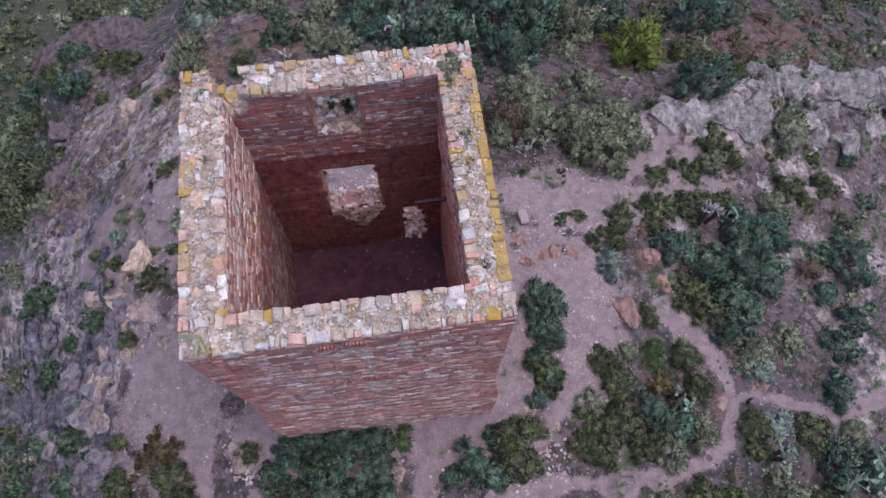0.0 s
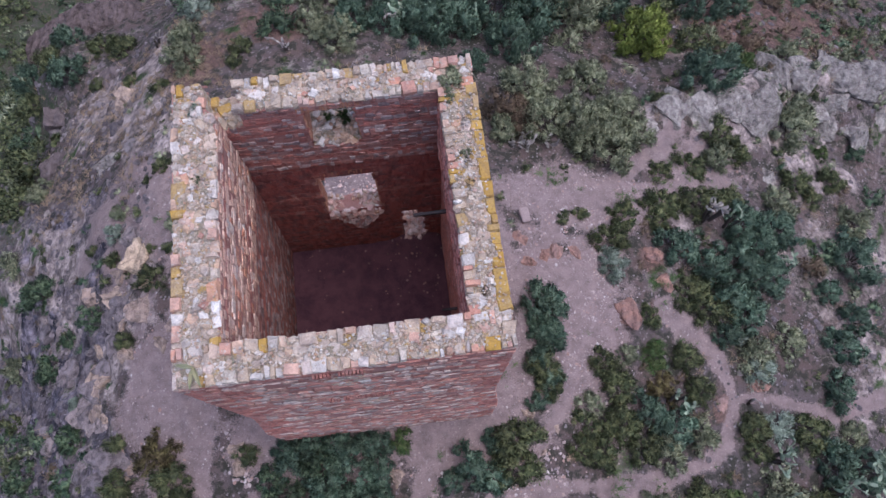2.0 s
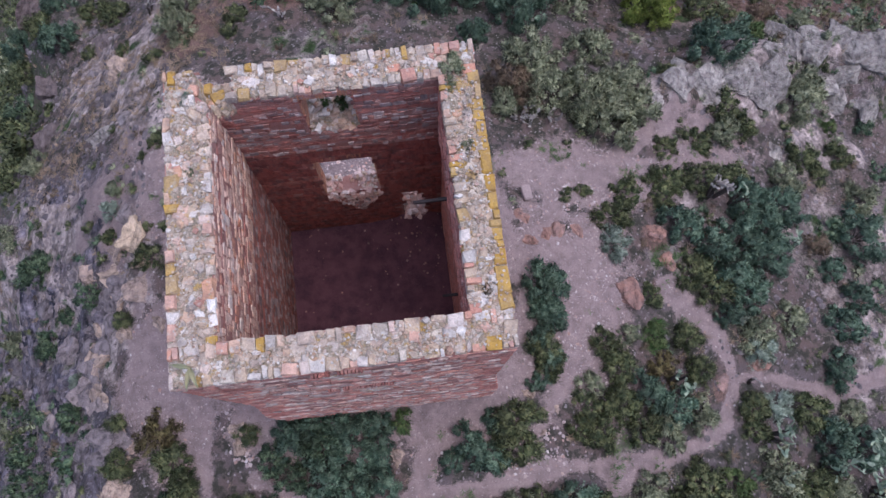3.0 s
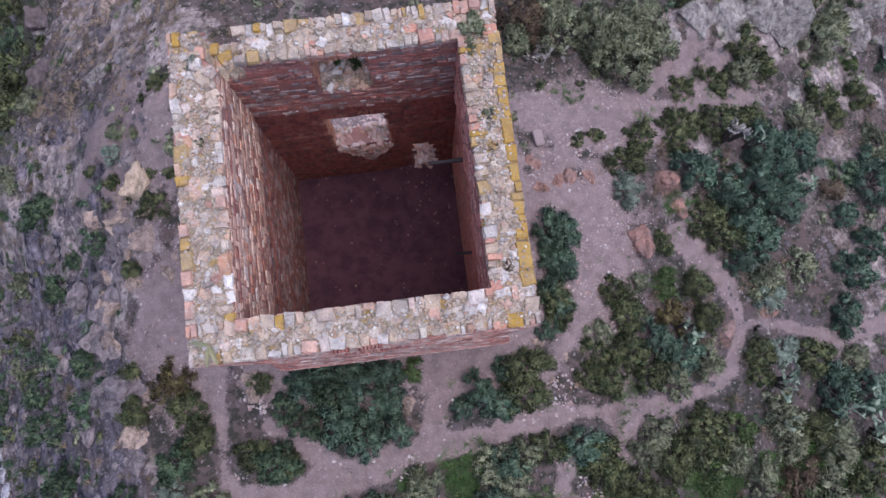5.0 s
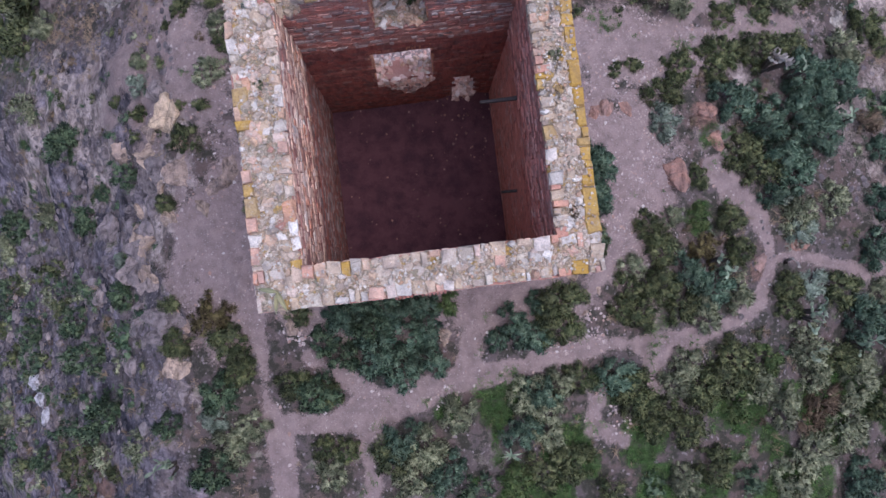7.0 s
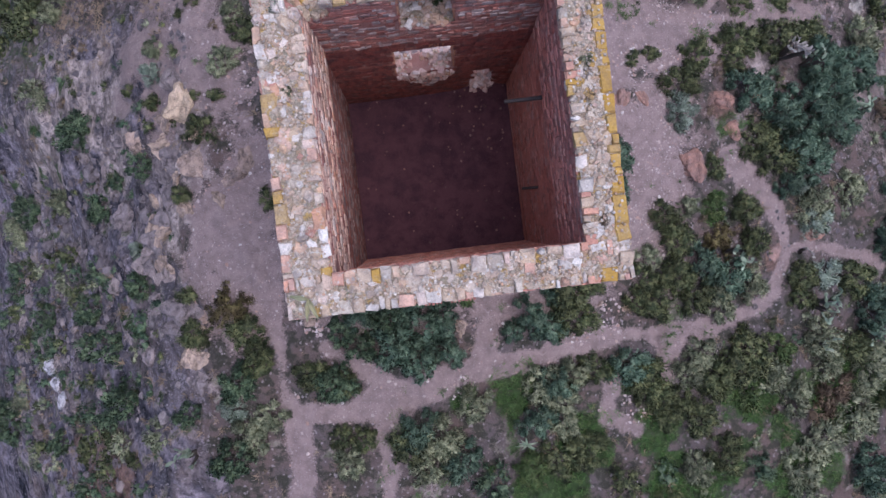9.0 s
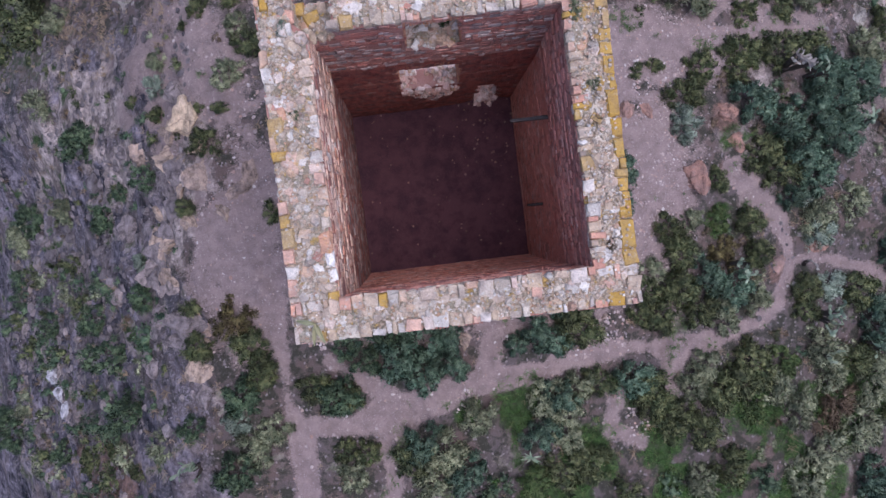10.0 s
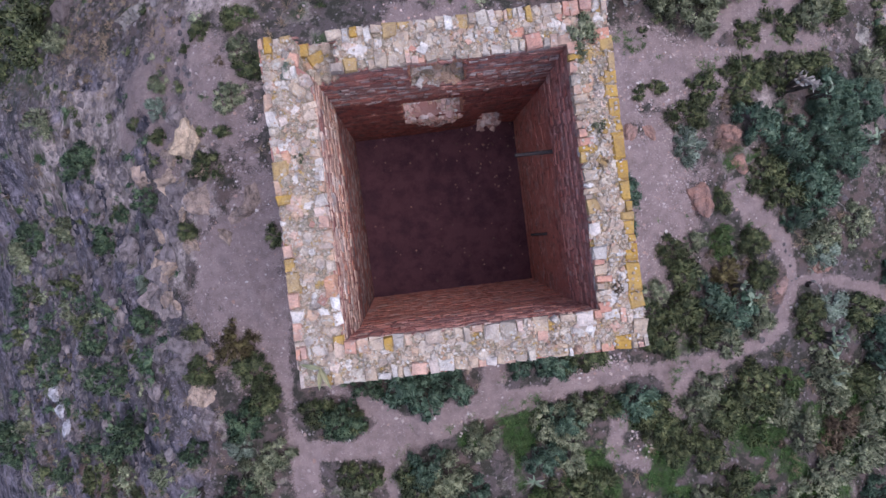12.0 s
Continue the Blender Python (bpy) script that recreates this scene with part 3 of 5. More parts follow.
def inner(side, z):
    top, foot = {"front": (2.63, 2.46), "back": (2.60, 3.06), "left": (2.47, 2.92), "right": (2.56, 2.66)}[side]
    if z > LEDGE:
        return top
    return top + 0.09 + (foot - top - 0.09) * (LEDGE - z) / (LEDGE - FLOOR)


# openings in the back wall: u from, u to, z from, z to
HOLES = {
    "front": [],
    "left": [],
    "right": [],
    "back": [(-0.60, 0.64, 9.4, 11.22), (-1.0, 0.74, 4.35, 7.45), (1.32, 2.1, 1.0, 3.55), (1.32, 1.86, 3.55, 3.9), (-2.75, -1.95, 10.75, 99.0)],
}
# a side's own axes: along the wall (u) and outwards (n)
SIDES = {"front": ((1, 0), (0, -1)), "back": ((-1, 0), (0, 1)), "left": ((0, -1), (-1, 0)), "right": ((0, 1), (1, 0))}


def spot(side, u, n, z):
    """A place by its distance along the wall, from the tower's middle outwards, and its height. On the back wall u runs to the right as seen from within."""
    (ax, ay), (bx, by) = SIDES[side]
    if side == "back":
        ax = 1
    return np.array([ax * u + bx * n, ay * u + by * n, z])


def in_hole(side, u, z, edge=0.0):
    return any(a - edge < u < b2 + edge and c2 - edge < z < d + edge for a, b2, c2, d in HOLES[side])


def span(side, z, face):
    """How far the wall's face reaches along u at that height, to both ends."""
    if face == "outer":
        return -outer(z), outer(z)
    ends = {"front": ("left", "right"), "back": ("left", "right"), "left": ("back", "front"), "right": ("front", "back")}[side]
    return -inner(ends[0], z), inner(ends[1], z)


def wall_core(side):
    """The wall's body of mortar: both faces, the reveals of its openings and a lumpy top."""
    holes = HOLES[side]
    us = sorted({round(float(v), 3) for v in np.concatenate([np.linspace(-2.2, 2.2, 12), [v for h in holes for v in h[:2]] or [0.0]])})
    zs = sorted({round(float(v), 3) for v in [-1.2, 0.7, 2.4, 3.0, 3.6, 4.2, 4.8, 5.6, 7.0, LEDGE, LEDGE + 0.01, 9.0, 10.2, TOP] + [v for h in holes for v in h[2:] if v < 50]})
    bm = bmesh.new()
    seen = {}
    SINK = 0.002

    def v(face, i, z):
        key = (face, i, z)
        if key not in seen:
            lo, hi = span(side, z, "outer" if face == "outer" or side in ("front", "back") else "inner")
            if face == "inner" and side in ("front", "back"):
                lo, hi = span(side, z, "outer")
            u = lo + SINK if i < 0 else hi - SINK if i >= len(us) else us[i]
            n = outer(z) - SINK if face == "outer" else inner(side, z) + SINK
            seen[key] = bm.verts.new(spot(side, u, n, z))
        return seen[key]

    def gone(i, k):
        a = us[i] if 0 <= i < len(us) else -9
        b2 = us[i + 1] if 0 <= i + 1 < len(us) else 9
        return in_hole(side, (a + b2) / 2 if a > -9 and b2 < 9 else 9, (zs[k] + zs[k + 1]) / 2)

    cols, rows = range(-1, len(us)), range(len(zs) - 1)
    for k in rows:
        for i in cols:
            if gone(i, k):
                continue
            for face in ("outer", "inner"):
                bm.faces.new([v(face, i, zs[k]), v(face, i + 1, zs[k]), v(face, i + 1, zs[k + 1]), v(face, i, zs[k + 1])])
            for di, dk, a, b2 in ((-1, 0, (i, k), (i, k + 1)), (1, 0, (i + 1, k), (i + 1, k + 1)), (0, -1, (i, k), (i + 1, k)), (0, 1, (i, k + 1), (i + 1, k + 1))):
                j, l = i + di, k + dk
                open_side = j in cols and l in rows and gone(j, l)
                if open_side or l == len(zs) - 1 or (j not in cols and side in ("front", "back")):
                    bm.faces.new([v("outer", a[0], zs[a[1]]), v("outer", b2[0], zs[b2[1]]), v("inner", b2[0], zs[b2[1]]), v("inner", a[0], zs[a[1]])])
    bmesh.ops.recalc_face_normals(bm, faces=bm.faces)
    return bm


BLOCKS = {
    "stone": shared_pieces("stone", WALLSTONE, 12, 0.10, 0.12),
    "wallbrick": shared_pieces("brick", WALLBRICK, 8, 0.05, 0.08),
    "orange": shared_pieces("stone", ORANGESTONE, 10, 0.10, 0.12),
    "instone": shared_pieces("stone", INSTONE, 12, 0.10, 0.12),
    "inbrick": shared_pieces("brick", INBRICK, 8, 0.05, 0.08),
    "coping": shared_pieces("stone", TOPSTONE, 14, 0.13, 0.12),
    "field": [quick_mesh("stone", round_shape(RNG), ROUND_QUADS, TOPSTONE) for _ in range(16)],
    "pink": shared_pieces("stone", PINKRUBBLE, 8, 0.26, 0.2),
    "tan": shared_pieces("stone", TANSTONE, 14, 0.2, 0.16),
    "golden": shared_pieces("brick", GOLDEN, 8, 0.07, 0.07),
    "brick": shared_pieces("brick", REDBRICK, 8, 0.06, 0.07),
    "jamb": shared_pieces("brick", JAMBBRICK, 8, 0.06, 0.07),
}


def courses(side, face, z0, z1, bricky, tall):
    """Bands of thin bricks and of rubble over a wall's face: u, z, width, height, whether brick."""
    z, left = z0, 0
    while z < z1 - 0.03:
        if left > 0:
            left -= 1
        elif RNG.random() < bricky:
            left = int(RNG.integers(2, 6))
        lane = left > 0
        h = min(0.07 if lane else RNG.uniform(0.5, 1.0) * tall, z1 - z)
        lo, hi = span(side, z + h / 2, face)
        u, phase = lo, RNG.uniform(0, 6)
        while u < hi - 0.02:
            quoin = face == "outer" and min(u - lo, hi - u) < 0.5 + 0.4 * math.sin(z * 2.1)
            brick = lane and RNG.random() < 0.9
            w = RNG.uniform(0.2, 0.32) if brick else RNG.uniform(0.14, 0.5) if face == "outer" else RNG.uniform(0.1, 0.32)
            if hi - u - w < 0.1:
                w = hi - u
            sag = 0.03 * math.sin(u * 1.3 + phase)
            if not in_hole(side, u + w / 2, z + h / 2, 0.02) and RNG.random() > 0.015:
                if lane or h < 0.12:
                    yield u + w / 2, z + h / 2 + 0.4 * sag, w, h, brick
                elif quoin and RNG.random() < 0.75:
                    k = max(2, round(h / 0.075))
                    for i in range(k):
                        yield u + w / 2, z + (i + 0.5) * h / k, w, h / k, True
                elif RNG.random() < 0.3:
                    a = RNG.uniform(0.35, 0.65)
                    yield u + w / 2, z + a * h / 2 + sag, w, h * a, False
                    yield u + w / 2, z + (1 + a) * h / 2 + sag, w, h * (1 - a), False
                else:
                    yield u + w / 2, z + h / 2 + sag, w, h, False
            u += w
        z += h


def face_axes(side, face, w, h, d, tilt=0.0):
    (ax, ay), (bx, by) = SIDES[side]
    s = 1 if face == "outer" else -1
    ux = 1 if side == "back" else ax
    along, out = np.array([ux, ay, 0.0]), np.array([bx, by, 0.0]) * s
    up = np.cross(out, along)
    return np.column_stack([along * w, up * h, out * d])


def lay_masonry(side, face, wall, z0, z1, bricky, tall, kinds, mats, singles, labels, deep=0.032, calm=1.0):
    """Stones and bricks over a wall's face: the uppermost as single pieces, the others joined."""
    rest, n_single = ([], []), 0
    for u, z, w, h, brick in sorted(courses(side, face, z0, z1, bricky, tall), key=lambda s: -s[1]):
        n = outer(z) if face == "outer" else inner(side, z)
        s = 1 if face == "outer" else -1
        proud = calm * (RNG.uniform(-0.006, 0.006) if brick else RNG.uniform(-0.022, 0.03))
        centre = spot(side, u, n + s * (proud - deep / 2 + 0.012), z)
        size = np.array((w * 0.97, h * 0.94, deep)) if brick else np.array((w * RNG.uniform(0.82, 1.02), h * RNG.uniform(0.68, 1.04), deep)) if calm == 1.0 else np.array((w * 1.04, h * 1.05, deep))
        axes = face_axes(side, face, *size)
        if not brick:
            turn = RNG.normal(0, 0.07)
            unit = axes / size
            axes = np.column_stack([unit[:, 0] * math.cos(turn) + unit[:, 1] * math.sin(turn), unit[:, 1] * math.cos(turn) - unit[:, 0] * math.sin(turn), unit[:, 2]]) * size
        if n_single < singles:
            n_single += 1
            made = BLOCKS[kinds[brick]]
            m = Matrix([[*map(float, axes[r] / size)] for r in range(3)])
            part("brick" if brick else "stone", made[int(RNG.integers(len(made)))], None, wall, "", centre, m.to_euler(), size)
        else:
            rest[brick].append((centre, axes))
    for placed, name, mat, label in zip(rest, ("masonry", "brickwork"), mats, labels):
        if placed:
            joined_pieces(name, placed, mat, wall, label)


def lay_top(side, wall):
    """The broken wall head: edge blocks on both sides, rubble packed between."""
    lo, hi = -outer(TOP), outer(TOP)
    if side in ("left", "right"):
        a, b2 = span(side, TOP, "inner")
        lo, hi = a - 0.05, b2 + 0.05
    n0, n1 = inner(side, TOP), outer(TOP)
    gold = {"front": 0.07, "back": 0.14, "left": 0.07, "right": 0.85}[side]

    plain = "tan" if side == "left" else "coping"

    def lay(u, n, w, d, tall, kinds, spin=0.0):
        hole = in_hole(side, u, TOP - 0.1)
        z = (10.75 if hole else TOP) + tall / 2 - 0.045 - (RNG.uniform(0.0, 0.035) if spin else RNG.uniform(-0.02, 0.02))
        kind = "golden" if RNG.random() < kinds[0] else "brick" if RNG.random() < kinds[1] else "field" if (spin and RNG.random() < 0.75) or RNG.random() < 0.2 else plain
        p2 = spot(side, u, n, z)
        angle = math.atan2(SIDES[side][0][1], 1 if side == "back" else SIDES[side][0][0])
        part("brick" if kind in ("golden", "brick") else "stone", BLOCKS[kind][int(RNG.integers(len(BLOCKS[kind])))], None, wall, {"golden": "block covered in golden lichen", "brick": "red brick"}.get(kind, ""),
             p2, (RNG.normal(0, 0.05), RNG.normal(0, 0.05), angle + spin + RNG.normal(0, 0.05)), (w, d, tall))

    for edge, sign, share, red in ((n1, -1, gold, 0.06), (n0, 1, gold * 0.2, 0.18)):
        u = lo
        while u < hi - 0.05:
            w = float(RNG.choice([RNG.uniform(0.08, 0.16), RNG.uniform(0.14, 0.24), RNG.uniform(0.2, 0.36)]))
            w = min(w, hi - u)
            w = min(w * (1.3 if side == "left" else 1.7 if share > 0.5 else 1.0), hi - u)
            d = RNG.uniform(0.12, 0.32)
            lay(u + w / 2, edge + sign * d / 2 - sign * 0.02, w * 0.95, d, RNG.uniform(0.12, 0.21), (min(share * 1.12, 0.97), red))
            u += w
    u = lo + 0.1
    while u < hi - 0.1:
        n = n0 + 0.28
        while n < n1 - 0.24:
            s = float(RNG.choice([RNG.uniform(0.06, 0.11), RNG.uniform(0.1, 0.18), RNG.uniform(0.16, 0.30)]))
            lay(u + RNG.normal(0, 0.04), n + RNG.normal(0, 0.03), s * RNG.uniform(0.95, 1.6), s * 1.1, RNG.uniform(0.12, 0.18), (gold * 0.1, 0.035), RNG.uniform(0, 3.1))
            n += s * 0.82
        u += RNG.uniform(0.14, 0.21)
    us2, ns = np.linspace(lo + 0.02, hi - 0.02, 120), np.linspace(n0 + 0.03, n1 - 0.03, 18)
    U2, N2 = np.meshgrid(us2, ns)
    lump = TOP + 0.05 + 0.12 * (fbm(U2 + 40, N2 + len(side), 0.32, 3, 91) - 0.4)
    lump = np.where([[in_hole(side, a, TOP - 0.1) for a in us2]] * 18, lump - 0.66, lump)
    (ax, ay), (bx, by) = SIDES[side]
    ax = 1 if side == "back" else ax
    vs = np.stack([(ax * U2 + bx * N2).ravel(), (ay * U2 + by * N2).ravel(), lump.ravel()], 1)
    gi = np.arange(120 * 18).reshape(18, 120)
    part("wall_head", quick_mesh("wall_head", vs, np.stack([gi[:-1, :-1].ravel(), gi[:-1, 1:].ravel(), gi[1:, 1:].ravel(), gi[1:, :-1].ravel()], 1), TOPMORTAR, True), TOPMORTAR, wall, "lumpy grey lime and gravel fill")
    grit = []
    for _ in range(380):
        u, n, s = RNG.uniform(lo, hi), RNG.uniform(n0 + 0.05, n1 - 0.05), RNG.uniform(0.02, 0.06)
        if in_hole(side, u, TOP - 0.1):
            continue
        a = Matrix.Rotation(RNG.uniform(0, 6.3), 3, "Z")
        grit.append((spot(side, u, n, TOP + RNG.uniform(0.07, 0.13)), np.array(a) * s))
    joined_pieces("rubble_grit", grit, TOPSTONE, wall, "small broken stones in the wall head")


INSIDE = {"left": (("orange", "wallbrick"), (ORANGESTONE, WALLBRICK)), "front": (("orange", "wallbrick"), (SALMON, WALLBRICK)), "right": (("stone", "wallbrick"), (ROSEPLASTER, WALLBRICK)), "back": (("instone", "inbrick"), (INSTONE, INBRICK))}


def build_wall(side, label):
    wall = part("wall", wall_core(side), MORTAR, tower, label)
    lay_masonry(side, "outer", wall, -0.9, TOP, 0.12, 0.27, ("stone", "wallbrick"), (WALLSTONE, WALLBRICK), 150 if side == "front" else 20, ("grey and pink rubble courses", "thin red brick courses"))
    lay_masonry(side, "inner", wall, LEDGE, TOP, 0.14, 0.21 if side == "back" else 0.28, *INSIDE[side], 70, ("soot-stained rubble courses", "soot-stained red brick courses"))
    # left wall: pale orange down to 7.6, darker below, light fall-off as colour
    if side == "left":
        lay_masonry(side, "inner", wall, 7.6, LEDGE, 0.05, 0.34, ("orange", "wallbrick"), (ORANGESTONE, WALLBRICK), 0, ("weathered orange rubble courses", "thin red brick courses"))
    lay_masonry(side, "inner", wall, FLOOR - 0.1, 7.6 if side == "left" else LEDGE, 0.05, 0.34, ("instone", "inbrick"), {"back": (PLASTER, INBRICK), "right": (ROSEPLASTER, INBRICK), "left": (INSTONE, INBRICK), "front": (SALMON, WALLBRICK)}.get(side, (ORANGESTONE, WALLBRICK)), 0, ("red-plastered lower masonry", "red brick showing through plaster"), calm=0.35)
    lay_top(side, wall)
    return wall


walls = {s: build_wall(s, l) for s, l in (("front", "front wall of coursed red sandstone with a broken top"), ("back", "back wall with two windows and a doorway"), ("left", "rubble side wall with a weathered top"), ("right", "rubble side wall topped with golden lichen"))}

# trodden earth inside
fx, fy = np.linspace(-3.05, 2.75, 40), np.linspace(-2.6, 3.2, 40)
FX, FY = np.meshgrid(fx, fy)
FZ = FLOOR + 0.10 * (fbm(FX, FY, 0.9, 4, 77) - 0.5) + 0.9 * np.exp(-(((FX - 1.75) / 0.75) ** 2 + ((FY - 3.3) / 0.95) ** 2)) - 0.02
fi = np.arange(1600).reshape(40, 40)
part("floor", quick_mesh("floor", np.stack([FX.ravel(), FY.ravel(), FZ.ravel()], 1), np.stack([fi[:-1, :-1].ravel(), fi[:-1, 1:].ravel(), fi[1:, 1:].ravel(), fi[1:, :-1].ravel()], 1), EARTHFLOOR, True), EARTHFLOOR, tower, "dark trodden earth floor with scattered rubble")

# rubble in the broken openings of the back wall
def rubble(count, u0, u1, n0, n1, z_at, sizes, kinds=("coping", "field", "field")):
    for _ in range(count):
        u, n, w = RNG.uniform(u0, u1), RNG.uniform(n0, n1), RNG.uniform(*sizes)
        kind = str(RNG.choice(kinds))
        part("stone", BLOCKS[kind][int(RNG.integers(8))], None, walls["back"], "", spot("back", u, n, z_at(u, n) + RNG.uniform(-0.05, 0.03)),
             tuple(RNG.uniform(-0.5, 0.5, 2)) + (RNG.uniform(0, 6.3),), (w * RNG.uniform(0.9, 1.5), w, w * RNG.uniform(0.6, 0.9)))


def packed(name, u0, u1, n0, n1, z_at, foot, label, mat=TOPMORTAR):
    """A solid bank of rubble core under the loose stones of a sill."""
    bu, bn = np.linspace(u0, u1, 14), np.linspace(n0, n1, 9)
    BU, BN = np.meshgrid(bu, bn)
    zz = np.vectorize(z_at)(BU, BN) + 0.12 * (fbm(BU, BN, 0.25, 3, 61) - 0.5) - 0.05
    top = np.stack([BU.ravel(), BN.ravel(), zz.ravel()], 1)
    low = top.copy()
    low[:, 2] = foot
    gi = np.arange(126).reshape(9, 14)
    quad = lambda g: np.stack([g[:-1, :-1].ravel(), g[:-1, 1:].ravel(), g[1:, 1:].ravel(), g[1:, :-1].ravel()], 1)
    skirt = np.array([(gi[0, k], gi[0, k + 1], gi[0, k + 1] + 126, gi[0, k] + 126) for k in range(13)] + [(gi[-1, k], gi[-1, k + 1], gi[-1, k + 1] + 126, gi[-1, k] + 126) for k in range(13)])
    part(name, quick_mesh(name, np.vstack([top, low]), np.vstack([quad(gi), skirt]), mat), mat, walls["back"], label)


sill_top = lambda u, n: 9.4 + 0.75 * (n - 2.6)
sill_mid_cap = lambda u, n: 4.2 + 0.15 * math.sin(u * 5.0) + 0.45 * max(n - 2.84, 0.0)
door_bank = lambda u, n: 1.5 + 0.6 * (n - 2.9) - 0.9 * max(n - 3.9, 0.0)
packed("sill_bank", -0.58, 0.62, 2.66, 3.33, sill_top, 9.25, "rubble-filled window sill")
rubble(60, -0.55, 0.6, 2.64, 3.3, sill_top, (0.08, 0.18), ("tan", "field", "tan"))
packed("sill_bank", -0.98, 0.72, 2.82, 3.42, sill_mid_cap, 4.0, "broken window sill of pale rubble", PINKRUBBLE)
rubble(150, -0.98, 0.72, 2.84, 3.45, sill_mid_cap, (0.05, 0.15), ("pink", "pink", "tan"))
for _ in range(120):
    z = RNG.uniform(2.9, 4.45)
    u = -0.05 + RNG.uniform(-1, 1) * min(0.55 * (z - 2.75), 0.85)
    w = RNG.uniform(0.07, 0.19)
    part("stone", BLOCKS["pink" if RNG.random() < 0.75 else "instone"][int(RNG.integers(8))], None, walls["back"], "", spot("back", u, inner("back", z) - 0.02, z), (math.pi / 2 + RNG.uniform(-0.6, 0.6), RNG.uniform(-0.6, 0.6), RNG.uniform(0, 6.3)), (w * 1.3, w, w * 0.9))
packed("sill_bank", 1.34, 2.08, 2.9, 4.5, door_bank, -0.8, "heap of rubble in the doorway", PINKRUBBLE)
rubble(70, 1.36, 2.06, 2.8, 4.3, door_bank, (0.08, 0.18), ("pink",))

# brick jambs and flat arches of the two windows
for u0, u1, z0, z1, kind in ((-0.60, 0.64, 9.75, 11.1, "jamb"), (-1.0, 0.74, 4.6, 7.4, "jamb")):
    for u, s in ((u0, 1), (u1, -1)):
        z = z0
        while z < z1:
            for n in (inner("back", z) + 0.16, inner("back", z) + 0.45):
                part("brick", BLOCKS[kind][int(RNG.integers(8))], None, walls["back"], "red brick", spot("back", u + s * 0.012, n, z), (0, s * math.pi / 2, 0), (0.055, 0.27, 0.06))
            z += 0.07
    u = u0 - 0.1
    while u < u1 + 0.1:
        part("brick", BLOCKS[kind][int(RNG.integers(8))], None, walls["back"], "red brick", spot("back", u, inner("back", z1) + 0.06, z1 + 0.16), (math.pi / 2, 0, 0.1 * (u0 + u1 - 2 * u)), (0.055, 0.26, 0.16))
        u += 0.068

# a charred beam stub and a shorter one in the side wall
def beam(x0, x1, y, z, thick):
    bm = bmesh.new()
    bmesh.ops.create_cube(bm, size=1.0)
    for v in bm.verts:
        end = v.co.x < 0
        v.co = Vector((x0 if end else x1, y + v.co.y * thick * (0.75 if end else 1.0) + (0.03 if end else 0), z + v.co.z * thick - (0.1 if end else 0)))
    bmesh.ops.bevel(bm, geom=bm.edges[:], offset=0.015, segments=1, affect="EDGES")
    return part("beam", bm, TIMBER, tower, "charred end of a broken floor beam")


beam(1.68, 2.75, 0.95, 8.2, 0.10)
beam(2.2, 2.8, -1.0, 5.4, 0.09)

# remains of two brick relieving arches and their blocked niches in the front wall
for u0, u1, z, skip in ((-0.72, 0.30, 10.98, 0.30), (-0.95, 0.72, 7.35, 0.2)):
    u = u0
    while u < u1:
        if RNG.random() > skip:
            part("brick", BLOCKS["wallbrick"][int(RNG.integers(8))], None, walls["front"], "upright brick of a broken arch", spot("front", u, outer(z) + 0.03, z + 0.05 * math.cos((u - (u0 + u1) / 2) * 2)), (math.pi / 2, 0, 0), (0.055, 0.26, 0.12))
        u += 0.075
NICHE = []
for u0, u1, z0, z1 in ((-0.5, 0.25, 9.35, 10.6), (-0.35, 0.45, 5.6, 6.9)):
    for _ in range(34):
        u, z, w = RNG.uniform(u0, u1), RNG.uniform(z0, z1), RNG.uniform(0.12, 0.3)
        NICHE.append((spot("front", u, outer(z) - 0.035, z), face_axes("front", "outer", w, w * 0.6, 0.14)))
joined_pieces("niche_filling", NICHE, TOPSTONE, walls["front"], "grey stones blocking an old niche")

# litter on the earth floor
LITTER = []
for _ in range(110):
    x, y = RNG.uniform(-2.8, 2.5), RNG.uniform(-2.4, 3.0)
    if RNG.random() < 0.35:
        x, y = RNG.normal(1.6, 0.5), 3.0 - abs(RNG.normal(0, 0.8))
    z = FLOOR - 0.02 + 0.9 * math.exp(-(((x - 1.75) / 0.75) ** 2 + ((y - 3.3) / 0.95) ** 2))
    s = RNG.uniform(0.02, 0.075)
    LITTER.append((np.array((x, y, z)), np.array(Matrix.Rotation(RNG.uniform(0, 6.3), 3, "Z")) * s))
joined_pieces("floor_rubble", LITTER, REDROCK, tower, "small stones scattered on the earth floor")

# ---- shrubs ----
def leafy(name, vs, fs, mat, normals):
    """A mesh of leaves whose shading follows the shoot that they sit on."""
    me = quick_mesh(name, vs, fs, mat, True)
    me.normals_split_custom_set_from_vertices(np.asarray(normals, np.float32))
    LEAF_WAYS[me.name] = normals
    return me


LEAF_WAYS = {}


def ball(level):
    bm = bmesh.new()
    bmesh.ops.create_icosphere(bm, subdivisions=level, radius=1.0)
    vs, fs = np.array([v.co[:] for v in bm.verts]), np.array([[v.index for v in f.verts] for f in bm.faces])
    bm.free()
    return vs, fs


BALLS = {1: ball(1), 2: ball(2)}


